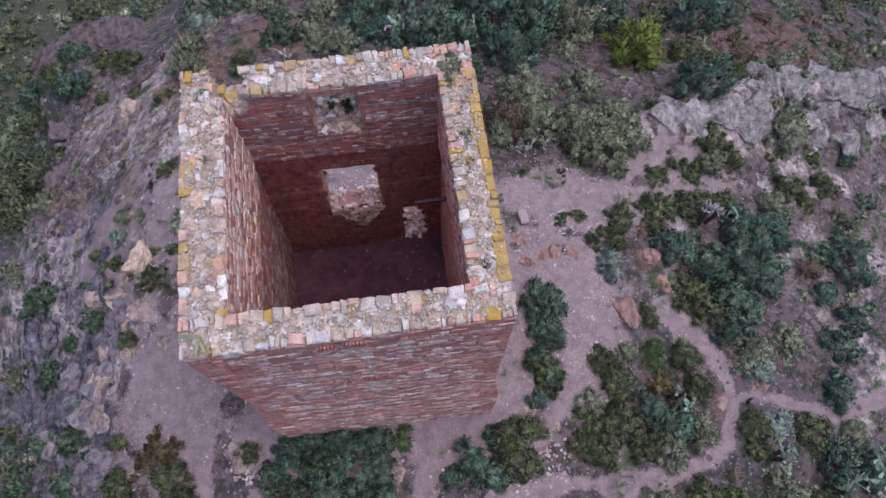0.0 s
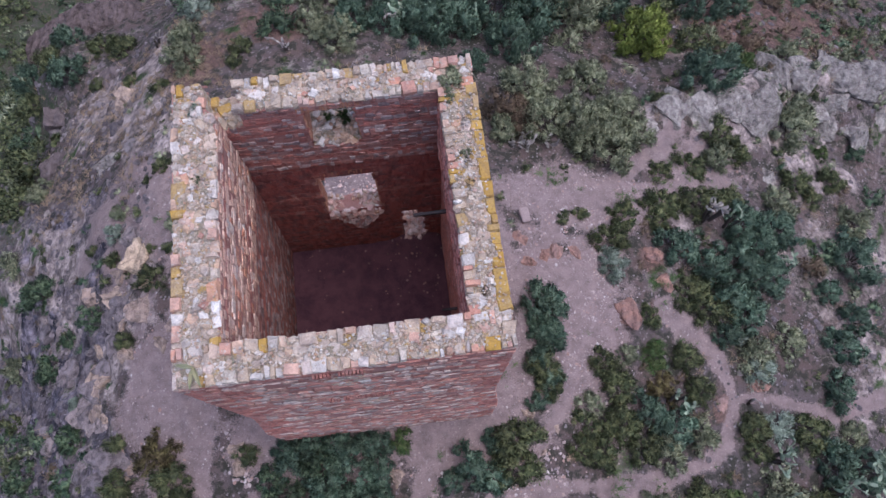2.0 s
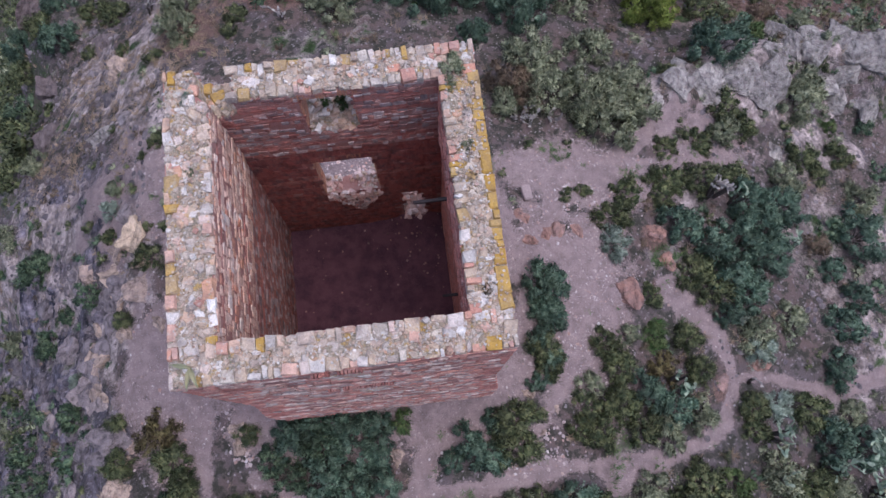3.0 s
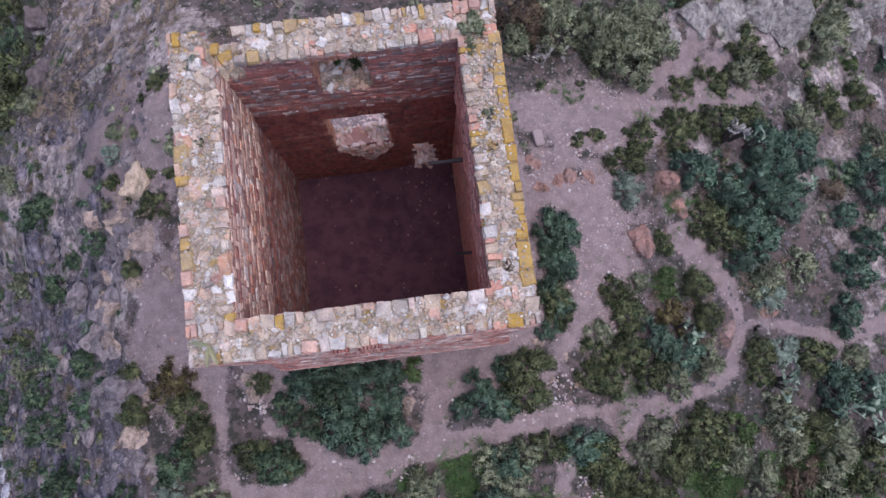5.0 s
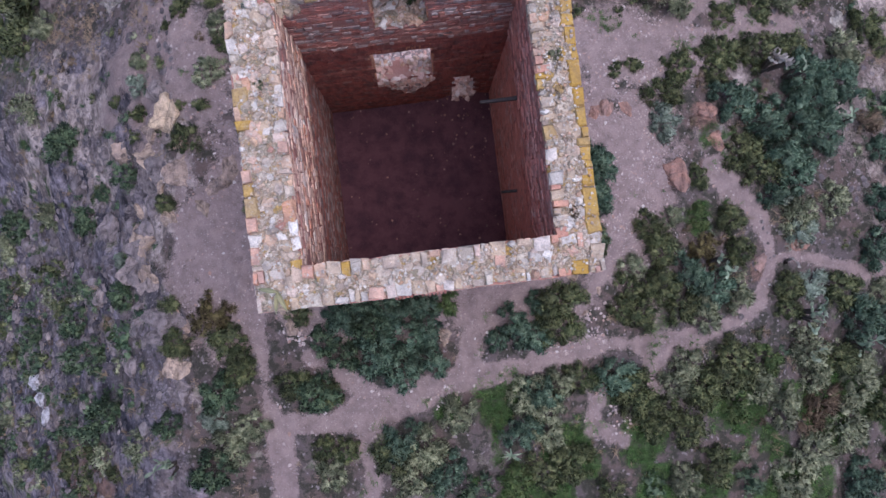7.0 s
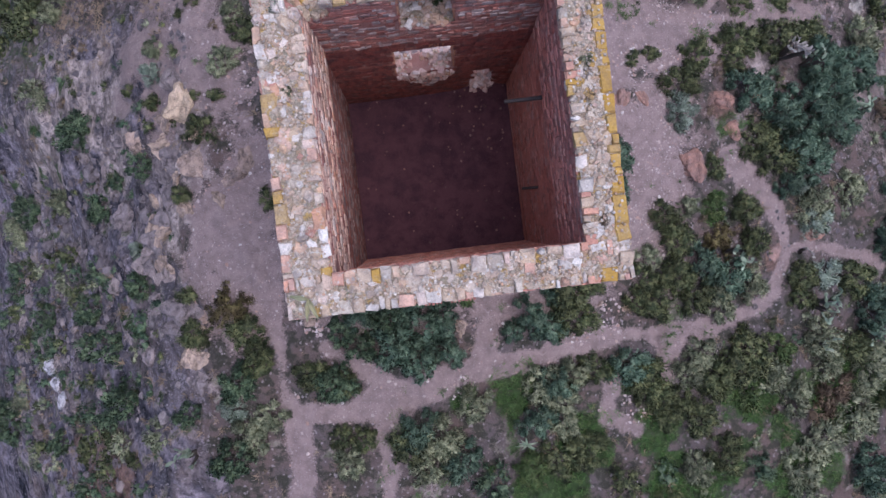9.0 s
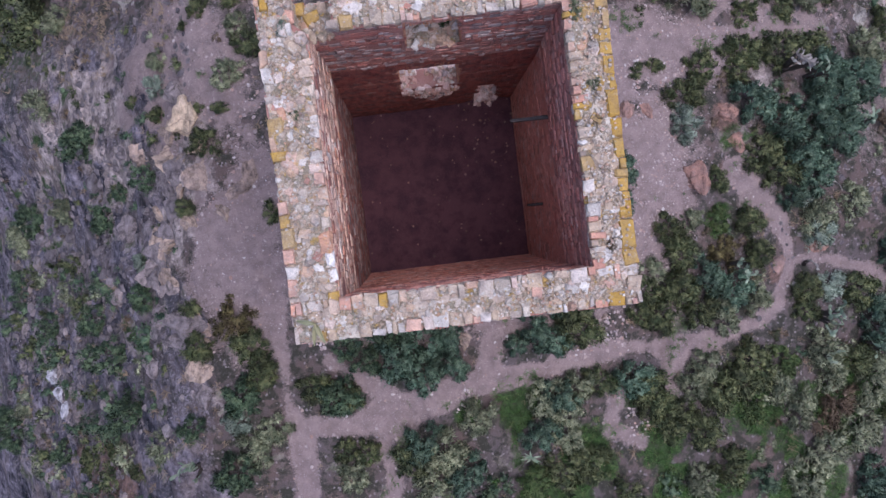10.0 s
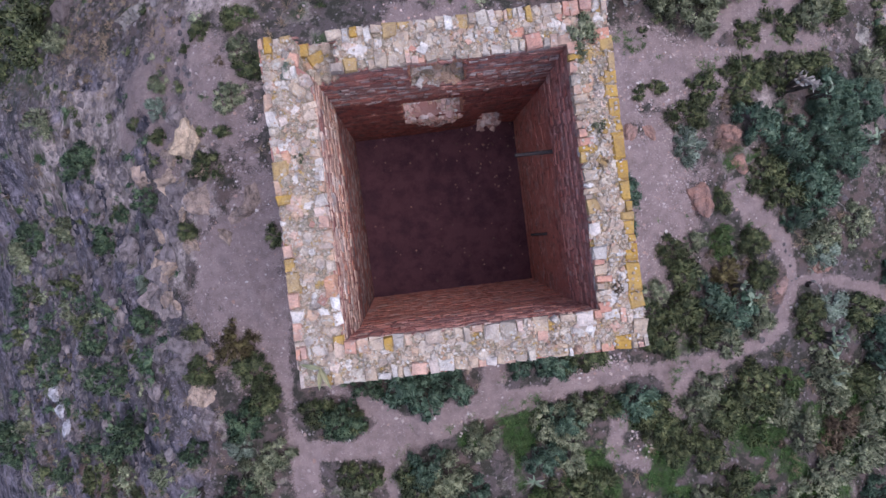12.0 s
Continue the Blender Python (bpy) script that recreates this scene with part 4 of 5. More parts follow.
def foliage_mesh(name, leaves, leaf, mat, flat=0.8, lumps=9, rng=None, spiky=0.0, core=2):
    """A bush of unit radius standing on z = 0: rounded clumps on a dome, each bristling with leafy sprays, gaps between them."""
    turn = np.arange(lumps) * 2.39996 + rng.normal(0, 0.35, lumps)
    rise = np.clip(1 - (np.arange(lumps) + 0.5) / lumps * 0.98 + rng.normal(0, 0.07, lumps), 0.02, 1)
    ring = np.sqrt(1 - rise ** 2)
    dome = np.stack([np.cos(turn) * ring, np.sin(turn) * ring, rise], 1)
    uneven = 0.84 + 0.16 * np.sin(turn * 2 + rng.uniform(0, 6)) * ring + rng.normal(0, 0.12, lumps)
    fat = 1.05 / math.sqrt(lumps) * np.exp(rng.normal(0, 0.32, lumps))
    centre = dome * (uneven * 0.8)[:, None] * (1, 1, flat)
    axis = dome + (0, 0, 0.5) + rng.normal(0, 0.2, (lumps, 3))
    axis /= np.linalg.norm(axis, axis=1)[:, None]
    ball_v, ball_f = BALLS[core]
    knobs = 1 + rng.normal(0, 0.24, (lumps, len(ball_v), 1))
    core_v = centre[:, None] * 0.92 + ball_v[None] * knobs * (fat * 0.52)[:, None, None]
    core_n = (ball_v[None] * 0.6 + dome[:, None] * 0.5 + rng.normal(0, 0.3, core_v.shape)).reshape(-1, 3)
    core_f = (ball_f[None] + (np.arange(lumps) * len(ball_v))[:, None, None]).reshape(-1, 3)
    core_v = core_v.reshape(-1, 3)
    core_v[:, 2] = np.maximum(core_v[:, 2], -0.05)
    pool = int(leaves * 1.7)
    which = rng.choice(lumps, pool, p=fat ** 2 / (fat ** 2).sum())
    way = rng.normal(0, 1, (pool, 3))
    way /= np.linalg.norm(way, axis=1)[:, None]
    way = way + axis[which] * 0.75
    way /= np.linalg.norm(way, axis=1)[:, None]
    root = centre[which] + way * (fat[which] * rng.uniform(0.3, 1.0, pool) * np.exp(rng.normal(0, 0.12, pool)))[:, None]
    deep = (np.linalg.norm(root[:, None] - centre[None], axis=2) / fat[None]).min(1)
    keep = np.flatnonzero((deep > 0.42) & (root[:, 2] > 0.0))[:leaves]
    way, root, which = way[keep], root[keep], which[keep]
    n = len(keep)
    along = way * 0.6 + axis[which] * 0.6 + rng.normal(0, 0.45 - 0.2 * spiky, (n, 3))
    along /= np.linalg.norm(along, axis=1)[:, None]
    side = np.cross(along, rng.normal(0, 1, (n, 3)) + way * 0.6)
    side /= np.linalg.norm(side, axis=1)[:, None]
    length = leaf * rng.uniform(0.7, 1.7, n)[:, None] * (1 + 0.7 * spiky)
    width = leaf * (0.38 - 0.16 * spiky) * rng.uniform(0.8, 1.2, n)[:, None]
    leaf_v = np.stack([root - side * width, root + side * width, root + along * length], 1)
    face = way * 0.6 + dome[which] * 0.4 + (0, 0, 0.25) + rng.normal(0, 0.38, (n, 3))
    face /= np.linalg.norm(face, axis=1)[:, None]
    swap = (np.cross(leaf_v[:, 1] - leaf_v[:, 0], leaf_v[:, 2] - leaf_v[:, 0]) * face).sum(1) < 0
    leaf_v[swap, 0], leaf_v[swap, 1] = leaf_v[swap, 1].copy(), leaf_v[swap, 0].copy()
    fs = np.vstack([core_f, np.arange(3 * n).reshape(-1, 3) + len(core_v)])
    ns = np.vstack([core_n, np.repeat(face, 3, axis=0)])
    ns = ns / np.linalg.norm(ns, axis=1)[:, None]
    return leafy(name, np.vstack([core_v, leaf_v.reshape(-1, 3)]), fs, mat, ns)


def limb(bm, a, b2, r0, r1, n=5):
    a, b2 = Vector(a), Vector(b2)
    q = (b2 - a).to_track_quat("Z", "Y").to_matrix()
    ring = [[bm.verts.new(p2 + q @ Vector((r * math.cos(k * 6.2832 / n), r * math.sin(k * 6.2832 / n), 0))) for k in range(n)] for p2, r in ((a, r0), (b2, r1))]
    for k in range(n):
        bm.faces.new([ring[0][k], ring[0][(k + 1) % n], ring[1][(k + 1) % n], ring[1][k]])


def branch_mesh(rng):
    bm = bmesh.new()
    for k in range(7):
        ang = k * 0.9 + rng.uniform(-0.3, 0.3)
        knee = Vector((0.25 * math.cos(ang), 0.25 * math.sin(ang), rng.uniform(0.25, 0.4)))
        limb(bm, (0.03 * math.cos(ang), 0.03 * math.sin(ang), -0.15), knee, 0.035, 0.022)
        for s in (-0.5, 0.1, 0.6):
            end = knee + Vector((0.28 * math.cos(ang + s), 0.28 * math.sin(ang + s), rng.uniform(0.05, 0.25)))
            limb(bm, knee, end, 0.02, 0.006, 4)
    me = bpy.data.meshes.new("trunk")
    bm.to_mesh(me)
    bm.free()
    me.materials.append(BARK)
    return me


PLANT = np.random.default_rng(21)
BRANCHES = [branch_mesh(PLANT) for _ in range(3)]
LOOKS = {
    "teal": ("billowing blue-green shrub with dense small leaves", 0.9, 0.0),
    "rusty": ("olive-brown shrub with rust-red withered edges", 0.75, 0.3),
    "mastic": ("dense dark green mastic shrub on stony ground", 0.85, 0.0),
    "grey": ("grey-green scrubby bush with feathery twigs", 0.85, 0.35),
    "olive": ("low olive-green and brown hillside shrub", 0.75, 0.2),
    "silver": ("pale silvery green shrub beside the rocks", 0.8, 0.3),
    "bright": ("fresh green leafy bush in the scrub", 0.6, 0.3),
    "dry": ("dry brown and straw-coloured bush", 0.75, 0.8),
    "lime": ("tall bright yellow-green round bush", 1.1, 0.1),
}
SIZES = {"tuft": (230, 0.165), "small": (1150, 0.12), "medium": (3100, 0.070), "large": (6500, 0.045)}
CROWNS = {}
for kind, (label, flat, spiky) in LOOKS.items():
    for size in ("small", "medium", "large"):
        count, leaf = SIZES[size]
        CROWNS[kind, size] = [foliage_mesh("foliage", count, leaf, LEAVES[kind], flat, {"small": 12, "medium": 24, "large": 44}[size] + 2 * i, PLANT, spiky) for i in range(3 if kind in ("mastic", "grey", "olive") else 2)]


def shrub(kind, x, y, r, tall=1.0):
    size = "small" if r < 0.5 else "medium" if r < 1.15 else "large"
    thing = new("tree" if kind == "lime" else "shrub")
    thing.location = (x, y, gz(x, y) - 0.04)
    thing.rotation_euler = (0, 0, PLANT.uniform(0, 6.28))
    thing.scale = (r, r * PLANT.uniform(0.88, 1.12), r * tall * PLANT.uniform(0.85, 1.1))
    tagged(thing, LOOKS[kind][0], "bush", "hillside shrubs")
    part("trunk", BRANCHES[int(PLANT.integers(3))], BARK, thing, "grey woody stems", size=(0.8, 0.8, 0.7))
    made = CROWNS[kind, size]
    part("foliage", made[int(PLANT.integers(len(made)))], None, thing)
    return thing


BUSHES = {
    "grey": [
        [(-26.8, 5.1, 1.25), (-20.7, 6.5, 0.94), (-20.4, 15.2, 0.79), (-22.7, 16.4, 0.73), (-13.5, 12.0, 0.52), (-12.3, 20.1, 0.92), (-12.4, 21.5, 1.06), (-5.5, -3.3, 0.69), (-9.0, -2.5, 0.85), (-8.4, -1.7, 0.69), (-10.3, 11.2, 0.74), (-10.1, 13.1, 0.54), (-5.0, 21.3, 1.04), (-6.4, 22.4, 0.98), (-6.3, 24.4, 0.88), (-2.6, -3.5, 0.89), (-2.2, -2.6, 0.89), (2.3, -2.0, 0.74), (-1.0, -1.2, 0.78), (2.1, -1.0, 0.87), (1.4, -0.6, 0.82), (2.7, -0.1, 0.7)],
        [(3.8, 18.5, 1.31), (7.6, -3.9, 0.82), (11.9, -1.3, 0.86), (10.7, -0.5, 0.89), (7.2, -0.1, 0.81), (7.5, 0.4, 0.79), (8.4, 2.5, 0.85), (9.8, 3.1, 0.78), (5.5, 4.1, 0.63), (7.1, 6.1, 0.56), (6.8, 15.4, 1.44), (8.5, 16.4, 0.84), (7.4, 16.5, 1.34), (6.1, 16.6, 1.53), (4.5, 16.6, 1.22), (6.7, 19.5, 0.92), (6.4, 24.4, 1.96), (12.4, -4.5, 1.09), (13.1, -3.3, 1.1), (14.7, -2.3, 1.11), (15.3, -0.2, 1.34), (13.3, -0.1, 0.88)],
        [(13.0, 1.0, 0.99), (16.7, 3.3, 0.81), (12.7, 6.3, 1.02), (14.4, 7.0, 0.81), (19.0, 12.9, 1.01), (15.1, 13.3, 0.93), (12.4, 15.4, 0.73), (16.8, 17.7, 1.28), (16.8, 18.5, 0.94), (17.3, 21.9, 0.99)],
    ],
    "mastic": [
        [(-28.6, -6.5, 1.67), (-20.9, -5.4, 0.84), (-22.3, 0.8, 0.7), (-24.2, 6.2, 1.21), (-15.0, -1.9, 1.1), (-16.1, 0.2, 1.09), (-18.0, 1.5, 0.87), (-14.1, 2.8, 0.84), (-17.0, 6.0, 0.94), (-15.8, 7.1, 0.43), (-14.0, 7.5, 0.7), (-18.2, 9.4, 1.08), (-9.6, -3.2, 0.89), (-11.3, -1.7, 0.61), (-9.5, -0.6, 0.87), (-6.1, -0.5, 0.86), (-5.2, 0.9, 0.69), (-5.9, 1.4, 0.71), (-4.2, 1.8, 0.99), (-4.6, 22.5, 1.01), (-4.2, 24.3, 1.28), (-1.4, -3.3, 0.86)],
        [(-3.1, -2.2, 0.93), (1.3, -1.9, 0.82), (2.0, -0.5, 0.83), (-2.0, 0.7, 0.75), (0.4, 1.4, 0.56), (1.7, 1.6, 0.72), (-2.2, 1.8, 0.84), (1.0, 1.9, 0.88), (-3.2, 2.0, 1.15), (3.5, 4.2, 0.5), (3.9, 6.8, 0.8), (3.7, 7.9, 1.02), (1.2, 19.9, 0.76), (3.2, 21.3, 1.17), (0.4, 22.6, 1.36), (-2.7, 22.7, 1.13), (2.5, 23.7, 1.91), (-1.9, 24.4, 1.46), (4.7, 0.1, 0.96), (8.8, 3.3, 0.97), (7.7, 3.9, 0.89), (11.5, 7.1, 0.68)],
        [(11.8, 8.5, 1.09), (11.1, 9.9, 1.03), (9.7, 10.7, 1.02), (4.5, 23.9, 1.87), (8.1, 25.3, 1.67), (15.7, -4.6, 1.13), (17.1, 2.0, 1.15), (15.5, 2.0, 1.02), (16.4, 5.0, 0.89), (16.9, 6.9, 0.95), (17.8, 8.1, 0.84), (16.8, 9.3, 0.72), (18.4, 10.9, 1.35), (13.8, 25.7, 1.48), (15.7, 26.6, 1.02)],
    ],
    "teal": [
        [(-5.1, 2.0, 0.95), (-3.1, 0.4, 0.94), (-3.9, 1.1, 1.14), (-0.7, 22.5, 1.35), (12.6, 8.0, 0.87), (13.7, 9.8, 1.21), (12.5, 10.2, 1.2), (13.4, 11.0, 1.18), (13.0, 12.0, 1.23), (14.6, 12.0, 1.2), (12.8, 19.9, 1.43)],
    ],
    "olive": [
        [(-18.1, -5.0, 0.72), (-14.3, -4.2, 0.45), (-16.2, -3.9, 0.58), (-13.5, 9.9, 0.44), (-14.8, 10.6, 0.31), (-12.2, 13.1, 0.25), (-13.3, 18.9, 0.43), (-15.9, 20.7, 0.53), (-17.7, 24.1, 1.03), (-5.8, -2.5, 0.57), (-5.0, -2.5, 0.57), (-5.7, -0.6, 0.66), (-6.9, -0.2, 0.7), (-8.8, 0.2, 0.65), (-8.8, 0.6, 0.63), (-11.2, 1.1, 0.73), (-9.3, 1.4, 0.83), (-6.8, 2.2, 0.56), (-11.5, 2.6, 0.45), (-8.6, 6.1, 0.37), (-11.7, 6.2, 0.51), (-11.1, 8.6, 0.71)],
        [(-10.5, 9.9, 0.31), (-11.4, 9.9, 0.25), (-9.5, 12.3, 0.7), (-11.6, 13.7, 0.5), (-10.4, 14.2, 0.62), (-9.7, 19.8, 0.48), (-9.6, 20.8, 0.65), (2.1, -3.3, 0.95), (3.2, -3.0, 1.0), (-3.4, -2.7, 0.85), (3.3, 0.0, 0.68), (2.5, 1.9, 0.93), (2.4, 2.7, 0.97), (3.2, 3.1, 0.49), (4.0, 4.8, 0.71), (3.7, 5.5, 0.79), (8.8, -3.5, 0.96), (7.7, -1.9, 0.95), (6.3, -1.8, 0.72), (6.6, -1.4, 0.82), (6.1, -1.1, 0.82), (5.6, -0.9, 0.8)],
        [(8.2, -0.6, 0.91), (5.3, -0.3, 0.97), (9.1, -0.2, 0.97), (9.6, 0.6, 1.1), (5.8, 2.3, 0.75), (5.0, 2.5, 0.58), (7.4, 2.7, 0.88), (5.4, 3.3, 0.71), (6.5, 3.5, 0.88), (9.9, 4.8, 0.79), (6.6, 4.9, 0.89), (6.1, 5.7, 0.77), (9.5, 6.1, 0.75), (8.1, 7.7, 0.57), (10.7, 8.2, 0.94), (10.1, 8.9, 0.94), (6.9, 10.9, 0.89), (4.9, 11.7, 0.33), (9.1, 11.9, 0.69), (5.7, 12.0, 0.38), (7.5, 12.1, 0.73), (8.6, 12.8, 0.32)],
        [(9.6, 12.8, 0.83), (10.9, 12.9, 0.98), (9.6, 14.5, 0.66), (11.2, 14.9, 0.91), (10.2, 18.6, 0.54), (16.8, -1.3, 1.13), (14.6, 0.5, 0.85), (12.1, 2.6, 0.66), (14.6, 3.4, 0.96), (12.1, 3.5, 0.8), (12.6, 13.3, 0.86), (17.0, 13.9, 0.6), (16.3, 14.6, 0.95), (18.4, 15.0, 0.87), (13.4, 15.9, 0.99), (12.7, 16.6, 0.93), (17.8, 19.6, 0.56)],
    ],
    "silver": [
        [(-14.5, 4.1, 0.5), (-13.5, 11.0, 0.61), (-12.4, 24.0, 1.0), (-9.7, -1.5, 0.61), (6.8, 9.7, 0.84), (15.6, 2.8, 0.51), (13.2, 3.5, 0.81), (12.8, 5.6, 0.82), (12.1, 7.0, 0.39)],
    ],
    "bright": [
        [(1.1, -3.7, 0.74), (-1.5, 2.8, 0.48), (9.8, -1.1, 0.83), (11.1, 0.6, 0.86), (8.2, 6.1, 0.61), (18.4, 16.6, 0.47), (14.8, 21.4, 1.04)],
    ],
    "rusty": [
        [(-9.9, 2.2, 0.83), (8.4, 4.8, 0.74)],
    ],
    "dry": [
        [(3.1, 16.8, 1.21), (13.7, -1.2, 0.99)],
    ],
    "lime": [
        [(10.1, 22.3, 1.3), (9.7, 22.6, 1.85)],
    ],
}
BUSHES["grey"].append([(7.9, 17.6, 1.1), (2.6, 15.9, 0.7)])
BUSHES["olive"].append([(-22.0, 23.6, 1.0), (-19.2, 24.4, 0.9), (-23.6, 22.0, 1.0), (-18.6, 21.6, 0.6)])
BUSHES["mastic"].append([(-20.6, 22.6, 0.9), (-24.4, 24.0, 1.1), (-21.4, 25.2, 0.8), (4.2, 7.7, 0.9), (4.1, 6.7, 0.8), (3.6, 5.8, 0.7), (4.0, 5.0, 0.6), (-5.4, 2.3, 0.6), (-4.5, 2.5, 0.75), (-3.4, 2.6, 0.8), (-2.4, 2.6, 0.75), (1.9, 2.7, 0.6)])
for kind, groups in BUSHES.items():
    for group in groups:
        for x, y, r in group:
            kind = "teal" if kind == "mastic" and y > 21 and x < 8 else kind
            far = 1.2 if y > 14 and x < 17 and kind in ("mastic", "teal", "grey", "dry") else 1.0
            shrub(kind, x, y, r * far, far * {"lime": 1.35, "mastic": 1.25, "teal": 1.25, "olive": 1.05}.get(kind, 1.0))

# scattered scrub on the slopes
taken = [(x, y, r) for groups in BUSHES.values() for group in groups for x, y, r in group]


def free(x, y, r):
    lx, ly = x + 2.31, y - 6.8
    if max(abs(lx), abs(ly)) < 4.6 + r:
        return False
    if float(path_distance(np.array([x]), np.array([y]))[0]) > -r or float(plateau(np.array([x]), np.array([y]))[0]) > 0.3:
        return False
    return all(math.hypot(x - a, y - b2) > (r + c2) * 0.72 for a, b2, c2 in taken)


SCRUB = {}
FILLS = (
    (-29, -12.6, -8, 4, 130, ("mastic", "mastic", "olive", "grey"), 0.3, 0.75),
    (-29, -12.2, -8, 14, 200, ("olive", "mastic", "mastic", "dry"), 0.12, 0.32),
    (-62, -20, 11, 64, 1900, ("olive", "grey", "mastic", "olive"), 0.7, 1.9),
    (12, 26, -8, 27, 150, ("olive", "grey", "mastic", "grey", "dry"), 0.28, 0.7),
    (7, 26, -8, 27, 560, ("olive", "grey", "mastic", "grey", "dry"), 0.12, 0.32),
    (-14, 13, 22, 38, 420, ("mastic", "mastic", "grey", "olive"), 0.7, 1.7),
    (13, 30, 21.5, 36, 420, ("olive", "grey", "dry", "mastic"), 0.3, 1.0),
    (-6, 17, -9, -3, 60, ("grey", "olive", "mastic", "mastic"), 0.5, 1.0),
    (-16, 12, 11, 20, 110, ("olive", "grey", "dry"), 0.12, 0.32),
)
for x0, x1, y0, y1, tries, kinds, r0, r1 in FILLS:
    for _ in range(tries):
        x, y, r = PLANT.uniform(x0, x1), PLANT.uniform(y0, y1), PLANT.uniform(r0, r1)
        if free(x, y, r) and not (-20.5 < x < -9.0 and 12.0 < y < 25.0 and r > 0.45) and math.hypot((x + 20.5) / 5.0, (y - 27.4) / 1.6) > 1:
            taken.append((x, y, r))
            SCRUB.setdefault(str(PLANT.choice(kinds)), []).append((x, y, r))


def mesh_arrays(me):
    co = np.empty(len(me.vertices) * 3, np.float32)
    me.vertices.foreach_get("co", co)
    vi = np.empty(len(me.loops), np.int32)
    me.loops.foreach_get("vertex_index", vi)
    return co.reshape(-1, 3), vi.reshape(-1, 3), LEAF_WAYS.get(me.name)


def strewn(name, rows, shapes, mat, label, category, sink=0.04, flat=1.0):
    """Many alike small things, too many to count, as one mesh of kind stuff."""
    rows = np.array(rows)
    zz = height(rows[:, 0], rows[:, 1])
    vs, fs, ns, at = [], [], [], 0
    for (x, y, r), z in zip(rows, zz):
        co, vi, way = (*shapes[int(PLANT.integers(len(shapes)))], None)[:3]
        ang = PLANT.uniform(0, 6.28)
        ca, sa = math.cos(ang), math.sin(ang)
        q = co * (r, r, r * flat * PLANT.uniform(0.75, 1.15))
        vs.append(np.stack([q[:, 0] * ca - q[:, 1] * sa + x, q[:, 0] * sa + q[:, 1] * ca + y, q[:, 2] + z - sink], 1))
        if way is not None:
            ns.append(np.stack([way[:, 0] * ca - way[:, 1] * sa, way[:, 0] * sa + way[:, 1] * ca, way[:, 2]], 1))
        fs.append(vi + at)
        at += len(co)
    me = leafy(name, np.vstack(vs), np.vstack(fs), mat, np.vstack(ns)) if ns else quick_mesh(name, np.vstack(vs), np.vstack(fs), mat)
    return tagged(new(name, me), label, category, kind="stuff")


for kind, rows in SCRUB.items():
    near = [r for r in rows if r[2] < 0.6]
    wide = [r for r in rows if r[2] >= 0.6]
    if near:
        strewn("scrub", near, [mesh_arrays(foliage_mesh("tuft", *SIZES["tuft"], LEAVES[kind], 0.8, 5, PLANT, LOOKS[kind][2], 1)) for _ in range(4)], LEAVES[kind], "low scattered " + kind + " scrub on the slopes", "scrub")
    if wide:
        far = [r for r in wide if math.hypot(r[0], r[1] - 8) > 30]
        wide = [r for r in wide if r not in far]
        if far:
            strewn("scrub", far, [mesh_arrays(foliage_mesh("tuft", 230, 0.12, LEAVES[kind], 0.95, 10, PLANT, LOOKS[kind][2], 1)) for _ in range(3)], LEAVES[kind], "dense " + kind + " scrub down the far slope", "scrub")
    if wide:
        strewn("scrub", wide, [mesh_arrays(foliage_mesh("tuft", 1000, 0.10, LEAVES[kind], 0.85, 12, PLANT, LOOKS[kind][2], 1)) for _ in range(3)], LEAVES[kind], "dense " + kind + " scrub on the far slope", "scrub")


# ---- grass ----
def tuft_arrays(blades, spread_out):
    vs, fs = [], []
    for k in range(blades):
        ang, lean, h = PLANT.uniform(0, 6.28), PLANT.uniform(0.1, spread_out), PLANT.uniform(0.6, 1.0)
        root = np.array([PLANT.normal(0, 0.2), PLANT.normal(0, 0.2), 0.0])
        way = np.array([math.cos(ang), math.sin(ang), 0.0])
        side = np.array([-way[1], way[0], 0.0]) * 0.04
        vs += [root - side, root + side, root + way * lean * h + (0, 0, h)]
        fs.append((3 * k, 3 * k + 1, 3 * k + 2))
    return np.array(vs), np.array(fs)


def sow(count, x0, x1, y0, y1, ok, r0, r1):
    rows = []
    xs, ys = PLANT.uniform(x0, x1, count), PLANT.uniform(y0, y1, count)
    keep = ok(xs, ys) & (np.maximum(np.abs(xs + 2.31), np.abs(ys - 6.8)) > 4.4)
    return [(x, y, PLANT.uniform(r0, r1)) for x, y in zip(xs[keep], ys[keep])]


straw_rows = sow(4200, -28, 25, -8, 30, lambda x, y: (masks(x, y)[0] < 0.3) & (fbm(x, y, 2.2, 3, 55) > 0.5), 0.12, 0.36)
straw_rows += sow(1500, -20, -9.5, 12, 25, lambda x, y: fbm(x, y, 1.5, 3, 57) > 0.5, 0.12, 0.28)
strewn("dry_grass", straw_rows, [tuft_arrays(16, 1.2) for _ in range(6)], STRAW, "straw-coloured dry grass tufts among the rocks", "grass", 0.02)
turf_rows = sow(17000, -6, 15, -8, 15, lambda x, y: masks(x, y)[3] > 0.35, 0.12, 0.28)
strewn("green_grass", turf_rows, [tuft_arrays(12, 1.1) for _ in range(6)], GRASS, "fresh green grass between the bushes", "grass", 0.02)

